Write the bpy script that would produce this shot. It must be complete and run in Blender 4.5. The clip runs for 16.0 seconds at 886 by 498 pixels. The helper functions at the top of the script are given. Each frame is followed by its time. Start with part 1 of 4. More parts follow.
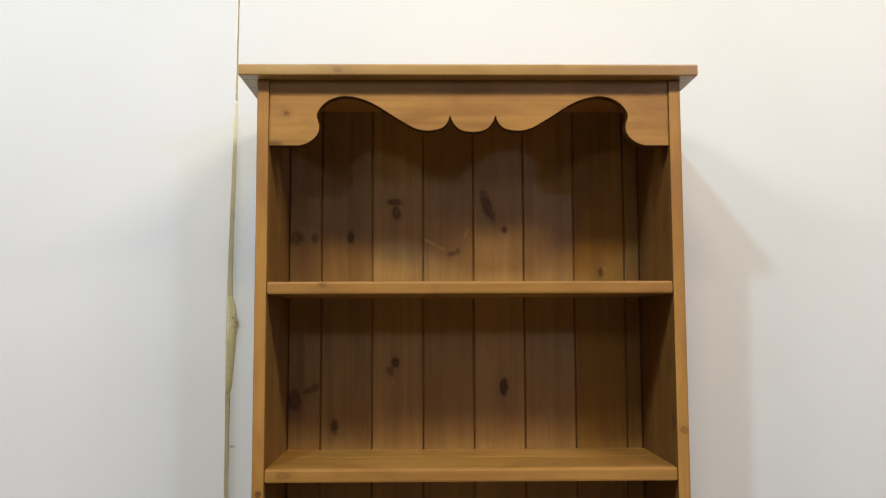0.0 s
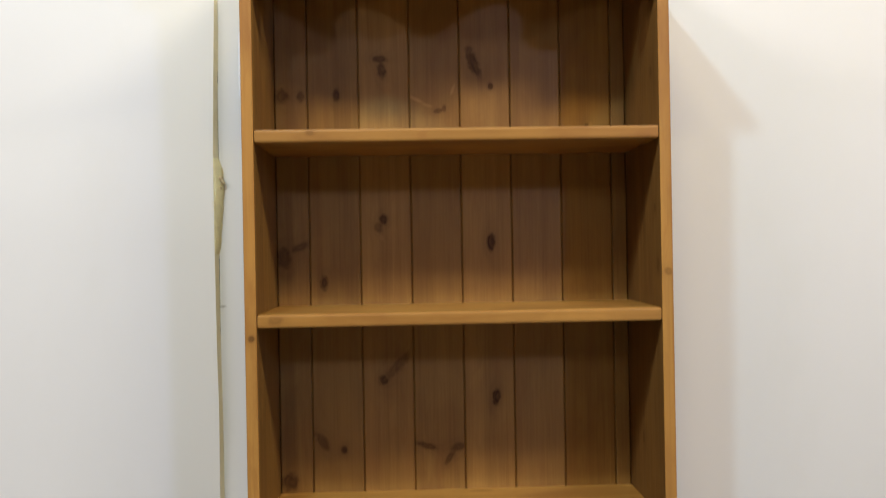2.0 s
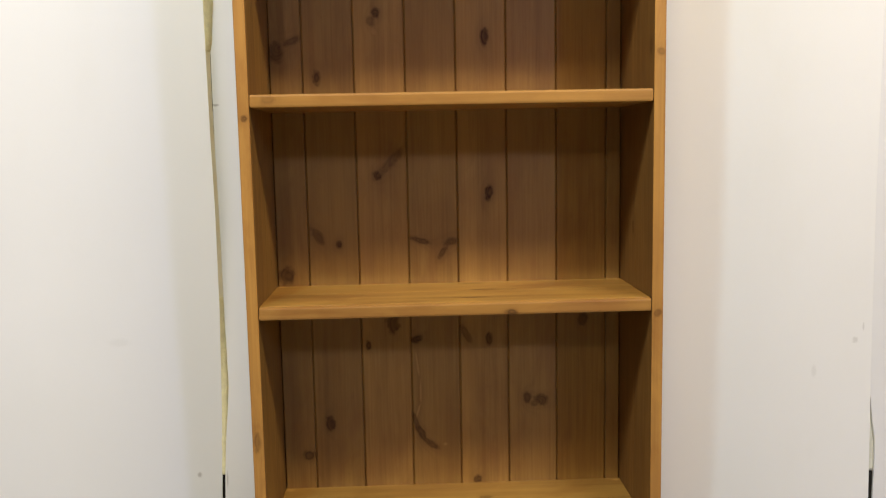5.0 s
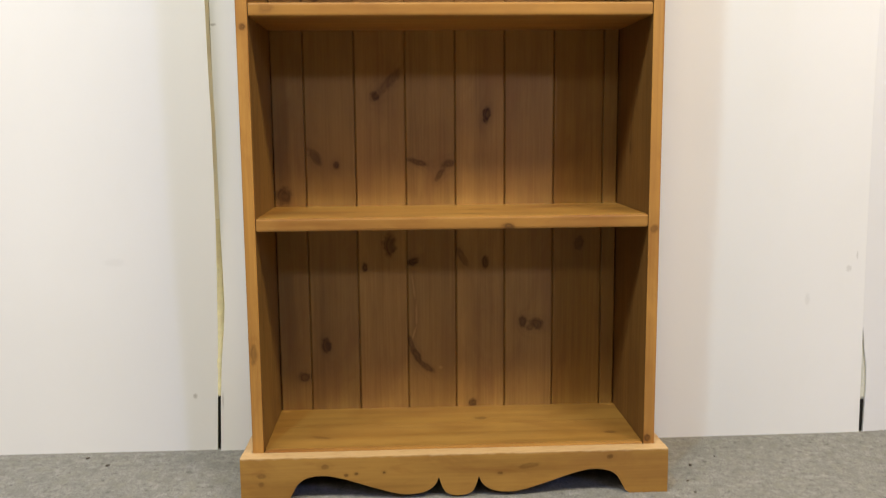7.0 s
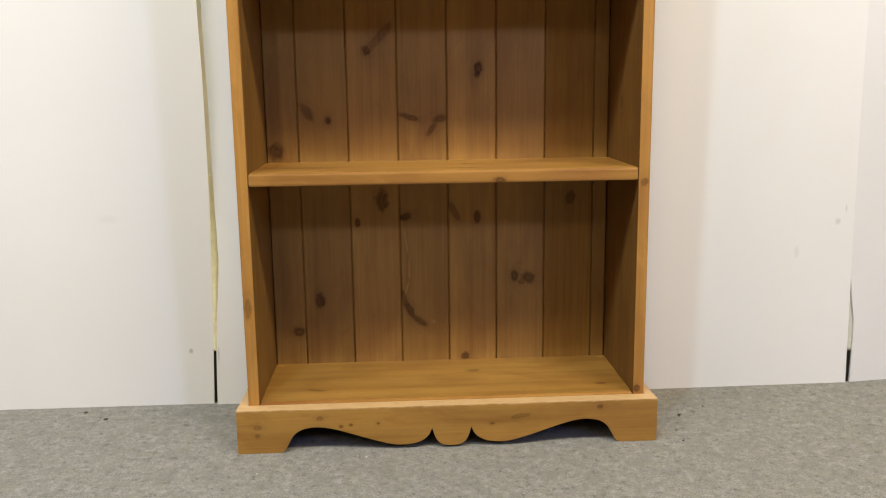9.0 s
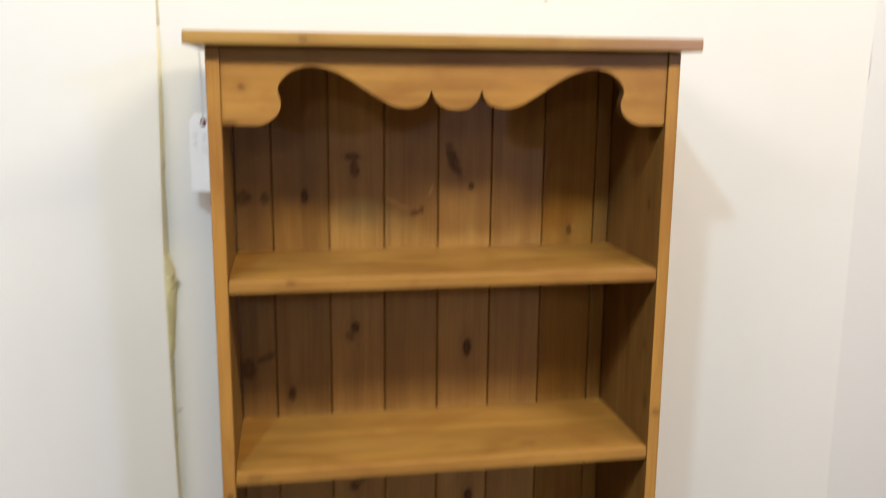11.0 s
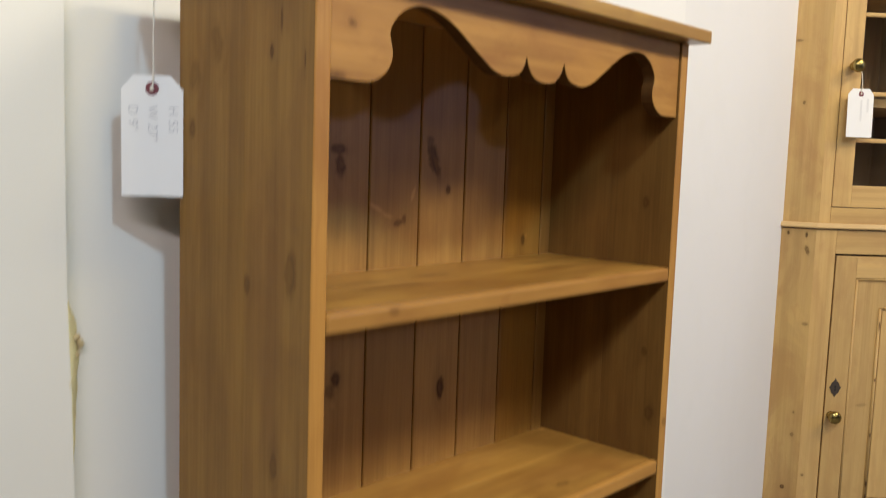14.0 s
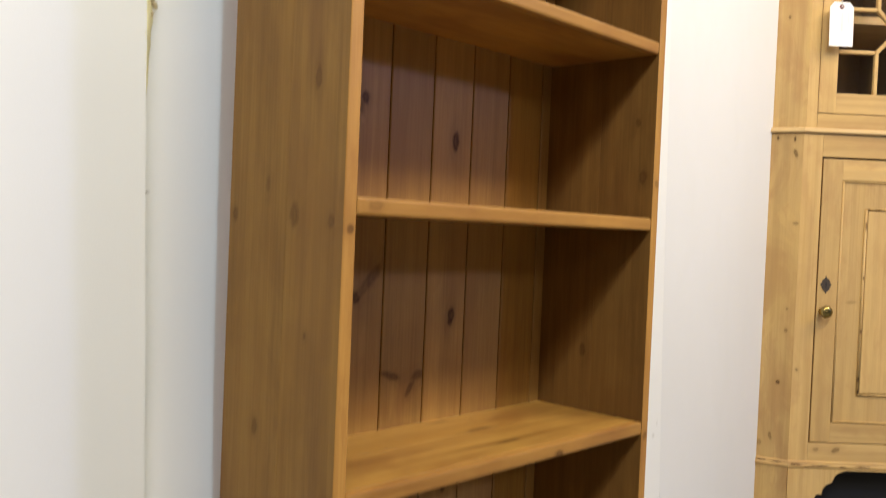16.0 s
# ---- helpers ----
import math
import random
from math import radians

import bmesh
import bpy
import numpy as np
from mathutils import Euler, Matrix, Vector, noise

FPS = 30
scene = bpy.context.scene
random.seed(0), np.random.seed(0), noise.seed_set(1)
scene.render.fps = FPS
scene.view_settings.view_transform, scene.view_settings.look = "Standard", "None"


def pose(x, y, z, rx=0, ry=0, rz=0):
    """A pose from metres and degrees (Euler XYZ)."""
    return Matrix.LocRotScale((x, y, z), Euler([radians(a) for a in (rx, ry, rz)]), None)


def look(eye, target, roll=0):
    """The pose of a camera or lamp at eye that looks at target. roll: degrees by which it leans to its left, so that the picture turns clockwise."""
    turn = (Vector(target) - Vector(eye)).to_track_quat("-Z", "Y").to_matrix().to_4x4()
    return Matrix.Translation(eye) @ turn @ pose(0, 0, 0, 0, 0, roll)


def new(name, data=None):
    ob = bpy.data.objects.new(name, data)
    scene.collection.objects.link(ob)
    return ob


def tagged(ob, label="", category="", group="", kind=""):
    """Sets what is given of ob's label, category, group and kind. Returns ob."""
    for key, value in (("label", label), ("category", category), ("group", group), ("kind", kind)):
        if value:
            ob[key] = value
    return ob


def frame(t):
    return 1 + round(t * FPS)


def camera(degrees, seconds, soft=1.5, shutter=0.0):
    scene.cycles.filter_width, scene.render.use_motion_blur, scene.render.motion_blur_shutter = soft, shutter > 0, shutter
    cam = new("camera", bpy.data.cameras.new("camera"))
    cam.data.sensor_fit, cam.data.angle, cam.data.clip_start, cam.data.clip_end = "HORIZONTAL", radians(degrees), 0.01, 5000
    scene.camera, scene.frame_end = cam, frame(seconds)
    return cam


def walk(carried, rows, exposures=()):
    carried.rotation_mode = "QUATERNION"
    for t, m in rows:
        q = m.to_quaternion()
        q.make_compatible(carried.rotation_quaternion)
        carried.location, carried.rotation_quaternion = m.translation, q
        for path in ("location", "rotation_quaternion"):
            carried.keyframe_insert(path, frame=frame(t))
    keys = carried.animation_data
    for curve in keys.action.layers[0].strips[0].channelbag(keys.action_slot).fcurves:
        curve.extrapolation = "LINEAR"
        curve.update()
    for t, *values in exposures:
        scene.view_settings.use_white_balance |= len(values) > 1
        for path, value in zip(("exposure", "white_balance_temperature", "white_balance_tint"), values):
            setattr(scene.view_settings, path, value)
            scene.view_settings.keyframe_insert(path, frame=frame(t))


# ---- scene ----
cam = camera(53.9, 16.0, 1.15, 0.7)
PATH = [
    (0, (-0.064, -1.312, 0.988), (-0.03, 0.68, 1.159), -0.2),
    (0.5, (-0.074, -1.319, 0.968), (-0.014, 0.673, 1.131), -0.6),
    (1, (-0.073, -1.321, 0.936), (-0.003, 0.673, 1.068), -0.7),
    (1.5, (-0.069, -1.316, 0.903), (0.0, 0.681, 0.966), -0.8),
    (2, (-0.073, -1.314, 0.87), (-0.001, 0.685, 0.868), -1.0),
    (2.5, (-0.07, -1.309, 0.824), (-0.009, 0.689, 0.781), -1.2),
    (3, (-0.065, -1.311, 0.785), (-0.008, 0.686, 0.701), -1.2),
    (3.5, (-0.063, -1.318, 0.755), (0.007, 0.676, 0.623), -1.4),
    (4, (-0.058, -1.321, 0.721), (0.004, 0.67, 0.548), -1.7),
    (4.2, (-0.069, -1.323, 0.714), (0.005, 0.666, 0.52), -1.4),
    (6.3, (-0.069, -1.344, 0.628), (-0.001, 0.639, 0.374), -0.6),
    (6.5, (-0.074, -1.344, 0.609), (0.007, 0.639, 0.358), -0.5),
    (7, (-0.078, -1.348, 0.588), (0.011, 0.63, 0.31), -0.5),
    (7.5, (-0.078, -1.353, 0.577), (0.015, 0.619, 0.261), -0.6),
    (8, (-0.073, -1.356, 0.569), (0.022, 0.612, 0.221), -0.6),
    (8.2, (-0.071, -1.362, 0.558), (0.025, 0.606, 0.217), -0.8),
    (10.3, (-0.117, -1.323, 0.941), (0.011, 0.628, 0.52), 0.1),
    (10.5, (-0.156, -1.277, 1.078), (0.025, 0.674, 0.678), -0.1),
    (11, (-0.221, -1.177, 1.32), (0.121, 0.757, 0.941), 0.5),
    (11.5, (-0.419, -1.005, 1.389), (0.286, 0.84, 1.076), 1.8),
    (12, (-0.547, -0.773, 1.402), (0.46, 0.929, 1.106), 1.7),
    (12.5, (-0.675, -0.585, 1.414), (0.632, 0.891, 1.081), 1.0),
    (13, (-0.767, -0.514, 1.373), (0.682, 0.827, 1.052), 2.1),
    (13.5, (-0.773, -0.554, 1.304), (0.687, 0.785, 1.035), 2.4),
    (14, (-0.795, -0.594, 1.194), (0.659, 0.763, 0.987), 1.9),
    (14.5, (-0.84, -0.638, 1.03), (0.621, 0.725, 0.934), 1.7),
    (15, (-0.872, -0.673, 0.878), (0.59, 0.691, 0.881), 1.7),
    (15.5, (-0.899, -0.695, 0.8), (0.557, 0.677, 0.805), 1.9),
    (16, (-0.922, -0.716, 0.742), (0.526, 0.663, 0.698), 2.4),
]
EXPOSURES = [(0, -0.08, 6080, 10), (0.5, -0.18, 6080, 10), (1, -0.14, 6130, 10), (2, 0.14, 6230, 10), (4, 0.42, 6480, 10), (6.5, 0.53, 6520, 10), (8.2, 0.61, 6520, 10), (10.5, 0.56, 6430, 10),
             (11, 0.15, 6390, 10), (11.5, -0.16, 6340, 10), (12.5, -0.26, 6320, 10), (13.5, -0.24, 6350, 10), (14, 0.01, 6390, 10), (14.5, 0.32, 6420, 10), (16, 0.49, 6470, 10)]
walk(cam, [(t, look(eye, target, roll)) for t, eye, target, roll in PATH], EXPOSURES)


# ---------------------------------------------------------------- light
world = bpy.data.worlds.new("room_dark")
scene.world = world
world.use_nodes = True
world.node_tree.nodes["Background"].inputs[0].default_value = (0.9, 0.93, 1.0, 1)
world.node_tree.nodes["Background"].inputs[1].default_value = 0.008


def lamp(name, place, target, size, watts, colour, wide=0.0):
    """A lamp or a fill light; wide: its length, where a strip of spots hangs along the wall."""
    data = bpy.data.lights.new(name, "AREA")
    data.shape, data.size, data.energy, data.color = "RECTANGLE" if wide else "DISK", wide or size, watts, colour
    if wide:
        data.size_y = size
    ob = new(name, data)
    ob.matrix_world = look(place, target)
    return ob


# a row of lamps hangs along the wall: warm ones, and a cold one west of the bookcase; blue daylight comes from far behind
lamp("ceiling_lamp_west", (-0.70, -1.38, 2.74), (-0.1, 0.1, 0.7), 0.13, 19, (0.54, 0.80, 1.0))
lamp("ceiling_lamp_middle", (-0.06, -1.38, 2.74), (0.0, 0.2, 0.8), 0.12, 17.5, (1.0, 0.80, 0.42), 0.5)
lamp("ceiling_lamp_far_west", (-2.2, -1.5, 2.74), (-1.5, 0.2, 0.6), 0.15, 39, (1.0, 0.90, 0.88), 1.6)
lamp("ceiling_lamp_far_east", (1.40, -1.5, 2.74), (0.95, 0.2, 0.6), 0.15, 40, (1.0, 0.87, 0.67), 1.3)
# two fills far back, added only to raise the ambient light
lamp("fill_lamp_back_west", (-2.4, -4.6, 2.85), (-2.4, -4.6, 0.0), 0.6, 9, (0.90, 0.95, 1.0))
lamp("fill_lamp_back_east", (0.6, -4.6, 2.85), (0.6, -4.6, 0.0), 0.6, 9, (0.90, 0.95, 1.0))
lamp("daylight_lamp_east", (2.15, -3.35, 2.05), (0.0, 0.2, 0.8), 0.23, 23, (0.34, 0.44, 1.0))
# low fill at the front, added to brighten the shelf backs
lamp("fill_lamp_front", (-0.8, -3.5, 2.15), (0.0, 0.2, 0.8), 0.2, 6, (1.0, 0.92, 0.80))

# ---------------------------------------------------------------- materials


class Tree:
    """A small help to string shader nodes together."""

    def __init__(self, name):
        self.mat = bpy.data.materials.new(name)
        self.mat.use_nodes = True
        self.nodes, self.links = self.mat.node_tree.nodes, self.mat.node_tree.links
        self.bsdf = self.nodes["Principled BSDF"]
        self.coord = self.nodes.new("ShaderNodeTexCoord").outputs["Object"]

    def put(self, socket, value):
        if isinstance(value, bpy.types.NodeSocket):
            self.links.new(value, socket)
        elif isinstance(value, tuple) and len(value) == 3 and socket.type == "RGBA":
            socket.default_value = (*value, 1)
        else:
            socket.default_value = value

    def math(self, op, a, b=0.0, clamp=False):
        n = self.nodes.new("ShaderNodeMath")
        n.operation, n.use_clamp = op, clamp
        self.put(n.inputs[0], a), self.put(n.inputs[1], b)
        return n.outputs[0]

    def scaled(self, scale, loc=(0, 0, 0)):
        n = self.nodes.new("ShaderNodeMapping")
        self.put(n.inputs[0], self.coord)
        n.inputs["Scale"].default_value, n.inputs["Location"].default_value = scale, loc
        return n.outputs[0]

    def noise(self, vec, scale=1.0, detail=3.0, rough=0.55, dist=0.0):
        n = self.nodes.new("ShaderNodeTexNoise")
        self.put(n.inputs["Vector"], vec)
        n.inputs["Scale"].default_value, n.inputs["Detail"].default_value = scale, detail
        n.inputs["Roughness"].default_value, n.inputs["Distortion"].default_value = rough, dist
        return n.outputs["Fac"]

    def mix(self, fac, a, b, blend="MIX"):
        n = self.nodes.new("ShaderNodeMix")
        n.data_type, n.blend_type = "RGBA", blend
        self.put(n.inputs[0], fac), self.put(n.inputs[6], a), self.put(n.inputs[7], b)
        return n.outputs[2]

    def ramp(self, value, lo, hi, out0=0.0, out1=1.0, smooth=True):
        n = self.nodes.new("ShaderNodeMapRange")
        n.interpolation_type = "SMOOTHSTEP" if smooth else "LINEAR"
        for i, v in enumerate((value, lo, hi, out0, out1)):
            self.put(n.inputs[i], v)
        return n.outputs[0]

    def spot(self, place, size, turn=0.0, plane="xz"):
        """Distance from a spot, 1 at its rim."""
        n = self.nodes.new("ShaderNodeMapping")
        n.vector_type = "TEXTURE"
        self.put(n.inputs[0], self.coord)
        n.inputs["Location"].default_value = place
        n.inputs["Scale"].default_value = size
        axis = {"xz": (0, turn, 0), "yz": (turn, 0, 0), "xy": (0, 0, turn)}[plane]
        n.inputs["Rotation"].default_value = axis
        v = self.nodes.new("ShaderNodeVectorMath")
        v.operation = "LENGTH"
        self.put(v.inputs[0], n.outputs[0])
        return v.outputs["Value"]

    def bump(self, height, strength, distance):
        n = self.nodes.new("ShaderNodeBump")
        n.inputs["Strength"].default_value, n.inputs["Distance"].default_value = strength, distance
        self.put(n.inputs["Height"], height)
        self.put(self.bsdf.inputs["Normal"], n.outputs[0])

    def random(self):
        return self.nodes.new("ShaderNodeObjectInfo").outputs["Random"]


PINE = ((0.388, 0.192, 0.047), (0.230, 0.100, 0.0225))
FRONT = ((0.415, 0.211, 0.050), (0.278, 0.121, 0.024))
KNOT = (0.052, 0.021, 0.010)

def wood(name, grain="z", face="xz", knots=(), colours=PINE, seed=0.0, freq=70.0, rough=0.42, deep=0.05, bands=0.40, gloss=0.24, lit_top=None, patchy=1.0, pale=(), heart=0.45):
    """Waxed pine. grain: the axis along which it runs. face: the plane in which its knots lie. knots: (a, b, half width, half
    height[, turn[, darkness]]) in that plane."""
    t = Tree(name)
    long = "xyz".index(grain)
    across = [1.0, 1.0, 1.0]
    across[long] = 0.035
    off = (seed * 1.7, seed * 2.3, seed * 0.9)
    warp = t.noise(t.scaled([8 * c for c in across], off), 1, 2)
    slow = t.noise(t.scaled([14 if i != long else 2.2 for i in range(3)], off), 1, 3)
    fibre = t.noise(t.scaled([300 * c for c in across], off), 1, 4, 0.6)
    fine = t.noise(t.scaled([1500 * c for c in across], off), 1, 2, 0.6)
    blotch = t.noise(t.scaled([11 if i != long else 5.0 for i in range(3)], off), 1, 5, 0.6, 0.6)
    mottle = t.noise(t.scaled([55 if i != long else 16.0 for i in range(3)], off), 1, 4, 0.6, 0.8)
    sep = t.nodes.new("ShaderNodeSeparateXYZ")
    t.put(sep.inputs[0], t.coord)
    axes = [i for i in range(3) if i != long]
    field = t.math("ADD", t.math("MULTIPLY", sep.outputs[axes[0]], freq), t.math("MULTIPLY", sep.outputs[axes[1]], freq * 0.55))
    field = t.math("ADD", field, t.math("MULTIPLY", warp, 9.0))
    field = t.math("ADD", field, t.math("MULTIPLY", slow, 2.2))
    mask, halo = 0.0, 0.0
    wob = t.math("MULTIPLY", t.math("SUBTRACT", t.noise(t.scaled((90, 90, 90), off), 1, 3), 0.5), 1.3)
    for k in knots:
        a, b, w, h = k[:4]
        turn = k[4] if len(k) > 4 else 0.0
        dark = k[5] if len(k) > 5 else 0.85
        place, size = [0, 0, 0], [deep, deep, deep]
        i, j = "xyz".index(face[0]), "xyz".index(face[1])
        place[i], place[j], size[i], size[j] = a, b, w, h
        if face in ("xz", "xy", "yz"):
            third = 3 - i - j
            place[third] = {"xz": 0.207 if len(k) < 7 else k[6], "yz": -0.325 if a is not None else 0, "xy": 0.0}[face] if len(k) < 7 else k[6]
            size[third] = deep
        r = t.spot(place, size, -turn, face)
        rw = t.math("ADD", r, wob)
        g = t.math("EXPONENT", t.math("MULTIPLY", t.math("MULTIPLY", r, r), -0.30))
        field = t.math("ADD", field, t.math("MULTIPLY", g, 2.6 + 60 * w))
        halo = t.math("MAXIMUM", halo, t.math("MULTIPLY", g, 0.42 * dark))
        core = t.math("MULTIPLY", t.ramp(rw, 1.30, 0.60, 0.0, dark), t.ramp(rw, 0.0, 0.60, 0.82, 1.0))
        mask = t.math("MAXIMUM", mask, core)
    wave = t.math("SINE", t.math("MULTIPLY", field, 3.1416))
    wave = t.math("POWER", t.math("ADD", t.math("MULTIPLY", wave, 0.5), 0.5), 1.8)
    grainy = t.math("ADD", t.math("MULTIPLY", wave, bands * 0.34), t.math("MULTIPLY", t.ramp(fibre, 0.32, 0.70), 0.30), clamp=True)
    light, dark = colours
    col = t.mix(grainy, light, dark)
    broad = t.noise(t.scaled([46 if i != long else 1.5 for i in range(3)], off), 1, 3, 0.6)
    col = t.mix(t.ramp(broad, 0.42, 0.72, 0.0, 0.50 * (0.4 + 0.6 * patchy)), col, tuple(c * 0.78 for c in dark))
    col = t.mix(t.ramp(broad, 0.44, 0.26, 0.0, 0.40), col, (light[0] * 1.25, light[1] * 1.25, light[2] * 1.15))
    core_wood = t.noise(t.scaled([9 if i != long else 3.2 for i in range(3)], (off[1], off[2], off[0])), 1, 3, 0.5, 0.4)
    col = t.mix(t.ramp(core_wood, 0.50, 0.70, 0.0, heart * min(1.0, 0.4 + patchy)), col, (light[0] * 0.62, light[1] * 0.50, light[2] * 0.62))
    streak = t.noise(t.scaled([64 if i != long else 1.3 for i in range(3)], off), 1, 4, 0.6, 0.25)
    col = t.mix(t.ramp(streak, 0.50, 0.70, 0.0, 0.34), col, (dark[0] * 0.80, dark[1] * 0.74, dark[2] * 0.72))
    col = t.mix(t.ramp(streak, 0.46, 0.28, 0.0, 0.30), col, (light[0] * 1.22, light[1] * 1.24, light[2] * 1.2))
    col = t.mix(t.ramp(blotch, 0.46, 0.66, 0.0, 0.46 * patchy), col, (dark[0] * 0.74, dark[1] * 0.63, dark[2] * 0.70))
    col = t.mix(t.ramp(blotch, 0.44, 0.28, 0.0, 0.42 * patchy), col, (light[0] * 1.18, light[1] * 1.16, light[2] * 1.05))
    col = t.mix(t.ramp(mottle, 0.54, 0.70, 0.0, 0.26 * patchy), col, (dark[0] * 0.85, dark[1] * 0.72, dark[2] * 0.80))
    col = t.mix(t.ramp(slow, 0.35, 0.75, 0.0, 0.35), col, (light[0] * 1.08, light[1] * 1.02, light[2] * 0.85))
    rnd = t.ramp(t.random(), 0.0, 1.0, 0.92, 1.05, smooth=False)
    n = t.nodes.new("ShaderNodeHueSaturation")
    t.put(n.inputs["Color"], col), t.put(n.inputs["Value"], rnd)
    col = n.outputs[0]
    if knots:
        col = t.mix(halo, col, tuple(c * 0.55 for c in dark))
        rings = t.ramp(t.math("SINE", t.math("MULTIPLY", field, 9.0)), -1.0, 1.0, 0.75, 1.0)
        col = t.mix(t.math("MULTIPLY", mask, rings), col, KNOT)
    for a, b, w, h, turn, strength, depth in pale:
        place, size = [0, 0, 0], [deep, deep, deep]
        i, j = "xyz".index(face[0]), "xyz".index(face[1])
        place[i], place[j], place[3 - i - j], size[i], size[j] = a, b, depth, w, h
        r = t.math("ADD", t.spot(place, size, -turn, face), wob)
        col = t.mix(t.ramp(r, 1.4, 0.4, 0.0, strength), col, (min(1, light[0] * 1.5), light[1] * 1.5, light[2] * 1.7))
    # above this height the colour is lightened, as if lit from above
    if lit_top:
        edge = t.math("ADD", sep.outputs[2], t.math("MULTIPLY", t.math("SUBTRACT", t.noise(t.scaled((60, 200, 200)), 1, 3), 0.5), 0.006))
        col = t.mix(t.ramp(edge, lit_top - 0.002, lit_top + 0.002, 0.0, 0.75), col, (0.64, 0.44, 0.22))
    t.put(t.bsdf.inputs["Base Color"], col)
    t.put(t.bsdf.inputs["Roughness"], t.math("ADD", rough - 0.06, t.math("MULTIPLY", fibre, 0.16)))
    # resinous knots take less wax and shine less
    t.put(t.bsdf.inputs["Specular IOR Level"], t.math("SUBTRACT", gloss, t.math("MULTIPLY", mask, 0.7 * gloss)))
    t.bump(t.math("ADD", t.math("MULTIPLY", fine, 0.5), t.math("MULTIPLY", wave, 0.35)), 0.22, 0.0006)
    return t.mat


def plain(name, colour, rough=0.5, metal=0.0, vary=0.12, scale=40.0, bump=0.1, distance=0.001):
    t = Tree(name)
    n = t.noise(t.scaled((scale, scale, scale)), 1, 4)
    col = t.mix(n, tuple(c * (1 - vary) for c in colour), tuple(min(1.0, c * (1 + vary)) for c in colour))
    t.put(t.bsdf.inputs["Base Color"], col)
    t.put(t.bsdf.inputs["Roughness"], t.math("ADD", rough - 0.05, t.math("MULTIPLY", n, 0.1)))
    t.bsdf.inputs["Metallic"].default_value = metal
    if bump:
        t.bump(t.noise(t.scaled((scale * 6,) * 3), 1, 3), bump, distance)
    return t.mat


def painted(name, colour, marks=()):
    """Matt white paint on board: roller texture, faint grime, small grey marks (x, z, half width, half height, strength)."""
    t = Tree(name)
    big = t.noise(t.scaled((1.3, 1.3, 0.9)), 1, 4, 0.6)
    mid = t.noise(t.scaled((9, 9, 5)), 1, 3)
    col = t.mix(t.ramp(big, 0.3, 0.75), colour, tuple(c * f for c, f in zip(colour, (0.955, 0.95, 0.93))))
    col = t.mix(t.ramp(mid, 0.55, 0.8, 0.0, 0.25), col, tuple(c * f for c, f in zip(colour, (0.93, 0.92, 0.88))))
    wob = t.math("MULTIPLY", t.math("SUBTRACT", t.noise(t.scaled((300, 300, 300)), 1, 3), 0.5), 1.2)
    for x, z, w, h, s in marks:
        r = t.math("ADD", t.spot((x, 0.25, z), (w, 0.3, h)), wob)
        col = t.mix(t.ramp(r, 1.3, 0.4, 0.0, s), col, (0.30, 0.27, 0.22))
    t.put(t.bsdf.inputs["Base Color"], col)
    t.put(t.bsdf.inputs["Roughness"], t.ramp(mid, 0.2, 0.8, 0.5, 0.66))
    t.bsdf.inputs["Specular IOR Level"].default_value = 0.35
    t.bump(t.math("ADD", t.noise(t.scaled((420, 420, 420)), 1, 2), t.math("MULTIPLY", mid, 2.0)), 0.10, 0.001)
    return t.mat


def carpet_material():
    t = Tree("grey_carpet")
    tuft = t.noise(t.scaled((320, 320, 320)), 1, 3, 0.6)
    fleck = t.noise(t.scaled((200, 200, 200), (3, 1, 0)), 1, 4, 0.6)
    patch = t.noise(t.scaled((26, 26, 26)), 1, 4)
    tint = t.noise(t.scaled((40, 40, 40), (9, 4, 0)), 1, 3)
    clump = t.noise(t.scaled((78, 78, 78), (2, 8, 0)), 1, 4, 0.6)
    col = t.mix(t.ramp(tuft, 0.32, 0.68), (0.178, 0.174, 0.155), (0.282, 0.277, 0.248))
    col = t.mix(t.ramp(clump, 0.50, 0.66, 0, 0.55), col, (0.335, 0.324, 0.300))
    col = t.mix(t.ramp(clump, 0.46, 0.30, 0, 0.75), col, (0.108, 0.104, 0.094))
    col = t.mix(t.ramp(fleck, 0.57, 0.69, 0, 0.50), col, (0.40, 0.388, 0.36))
    col = t.mix(t.ramp(fleck, 0.43, 0.33, 0, 0.35), col, (0.085, 0.082, 0.075))
    col = t.mix(t.ramp(patch, 0.40, 0.7, 0, 0.45), col, (0.165, 0.161, 0.142))
    col = t.mix(t.ramp(tint, 0.48, 0.68, 0, 0.40), col, (0.228, 0.222, 0.175))
    col = t.mix(t.ramp(tint, 0.44, 0.28, 0, 0.35), col, (0.212, 0.202, 0.180))
    t.put(t.bsdf.inputs["Base Color"], col)
    t.bsdf.inputs["Roughness"].default_value = 0.95
    t.bsdf.inputs["Specular IOR Level"].default_value = 0.1
    t.bump(t.math("ADD", tuft, fleck), 0.18, 0.004)
    return t.mat


WHITE = (0.75, 0.736, 0.70)
paint_left = painted("white_paint_left", WHITE, [(-0.465, 0.102, 0.004, 0.005, 0.6), (-0.60, 0.35, 0.02, 0.008, 0.08)])
paint_mid = painted("white_paint_middle", WHITE, [(0.206, 1.453, 0.004, 0.003, 0.7), (-0.414, 0.095, 0.0015, 0.016, 0.45),
                                                 (0.758, 0.317, 0.006, 0.006, 0.28), (0.7735, 0.342, 0.0020, 0.008, 0.30),
                                                 (0.68, 0.26, 0.005, 0.012, 0.15), (-0.4135, 0.772, 0.006, 0.0025, 0.7)])
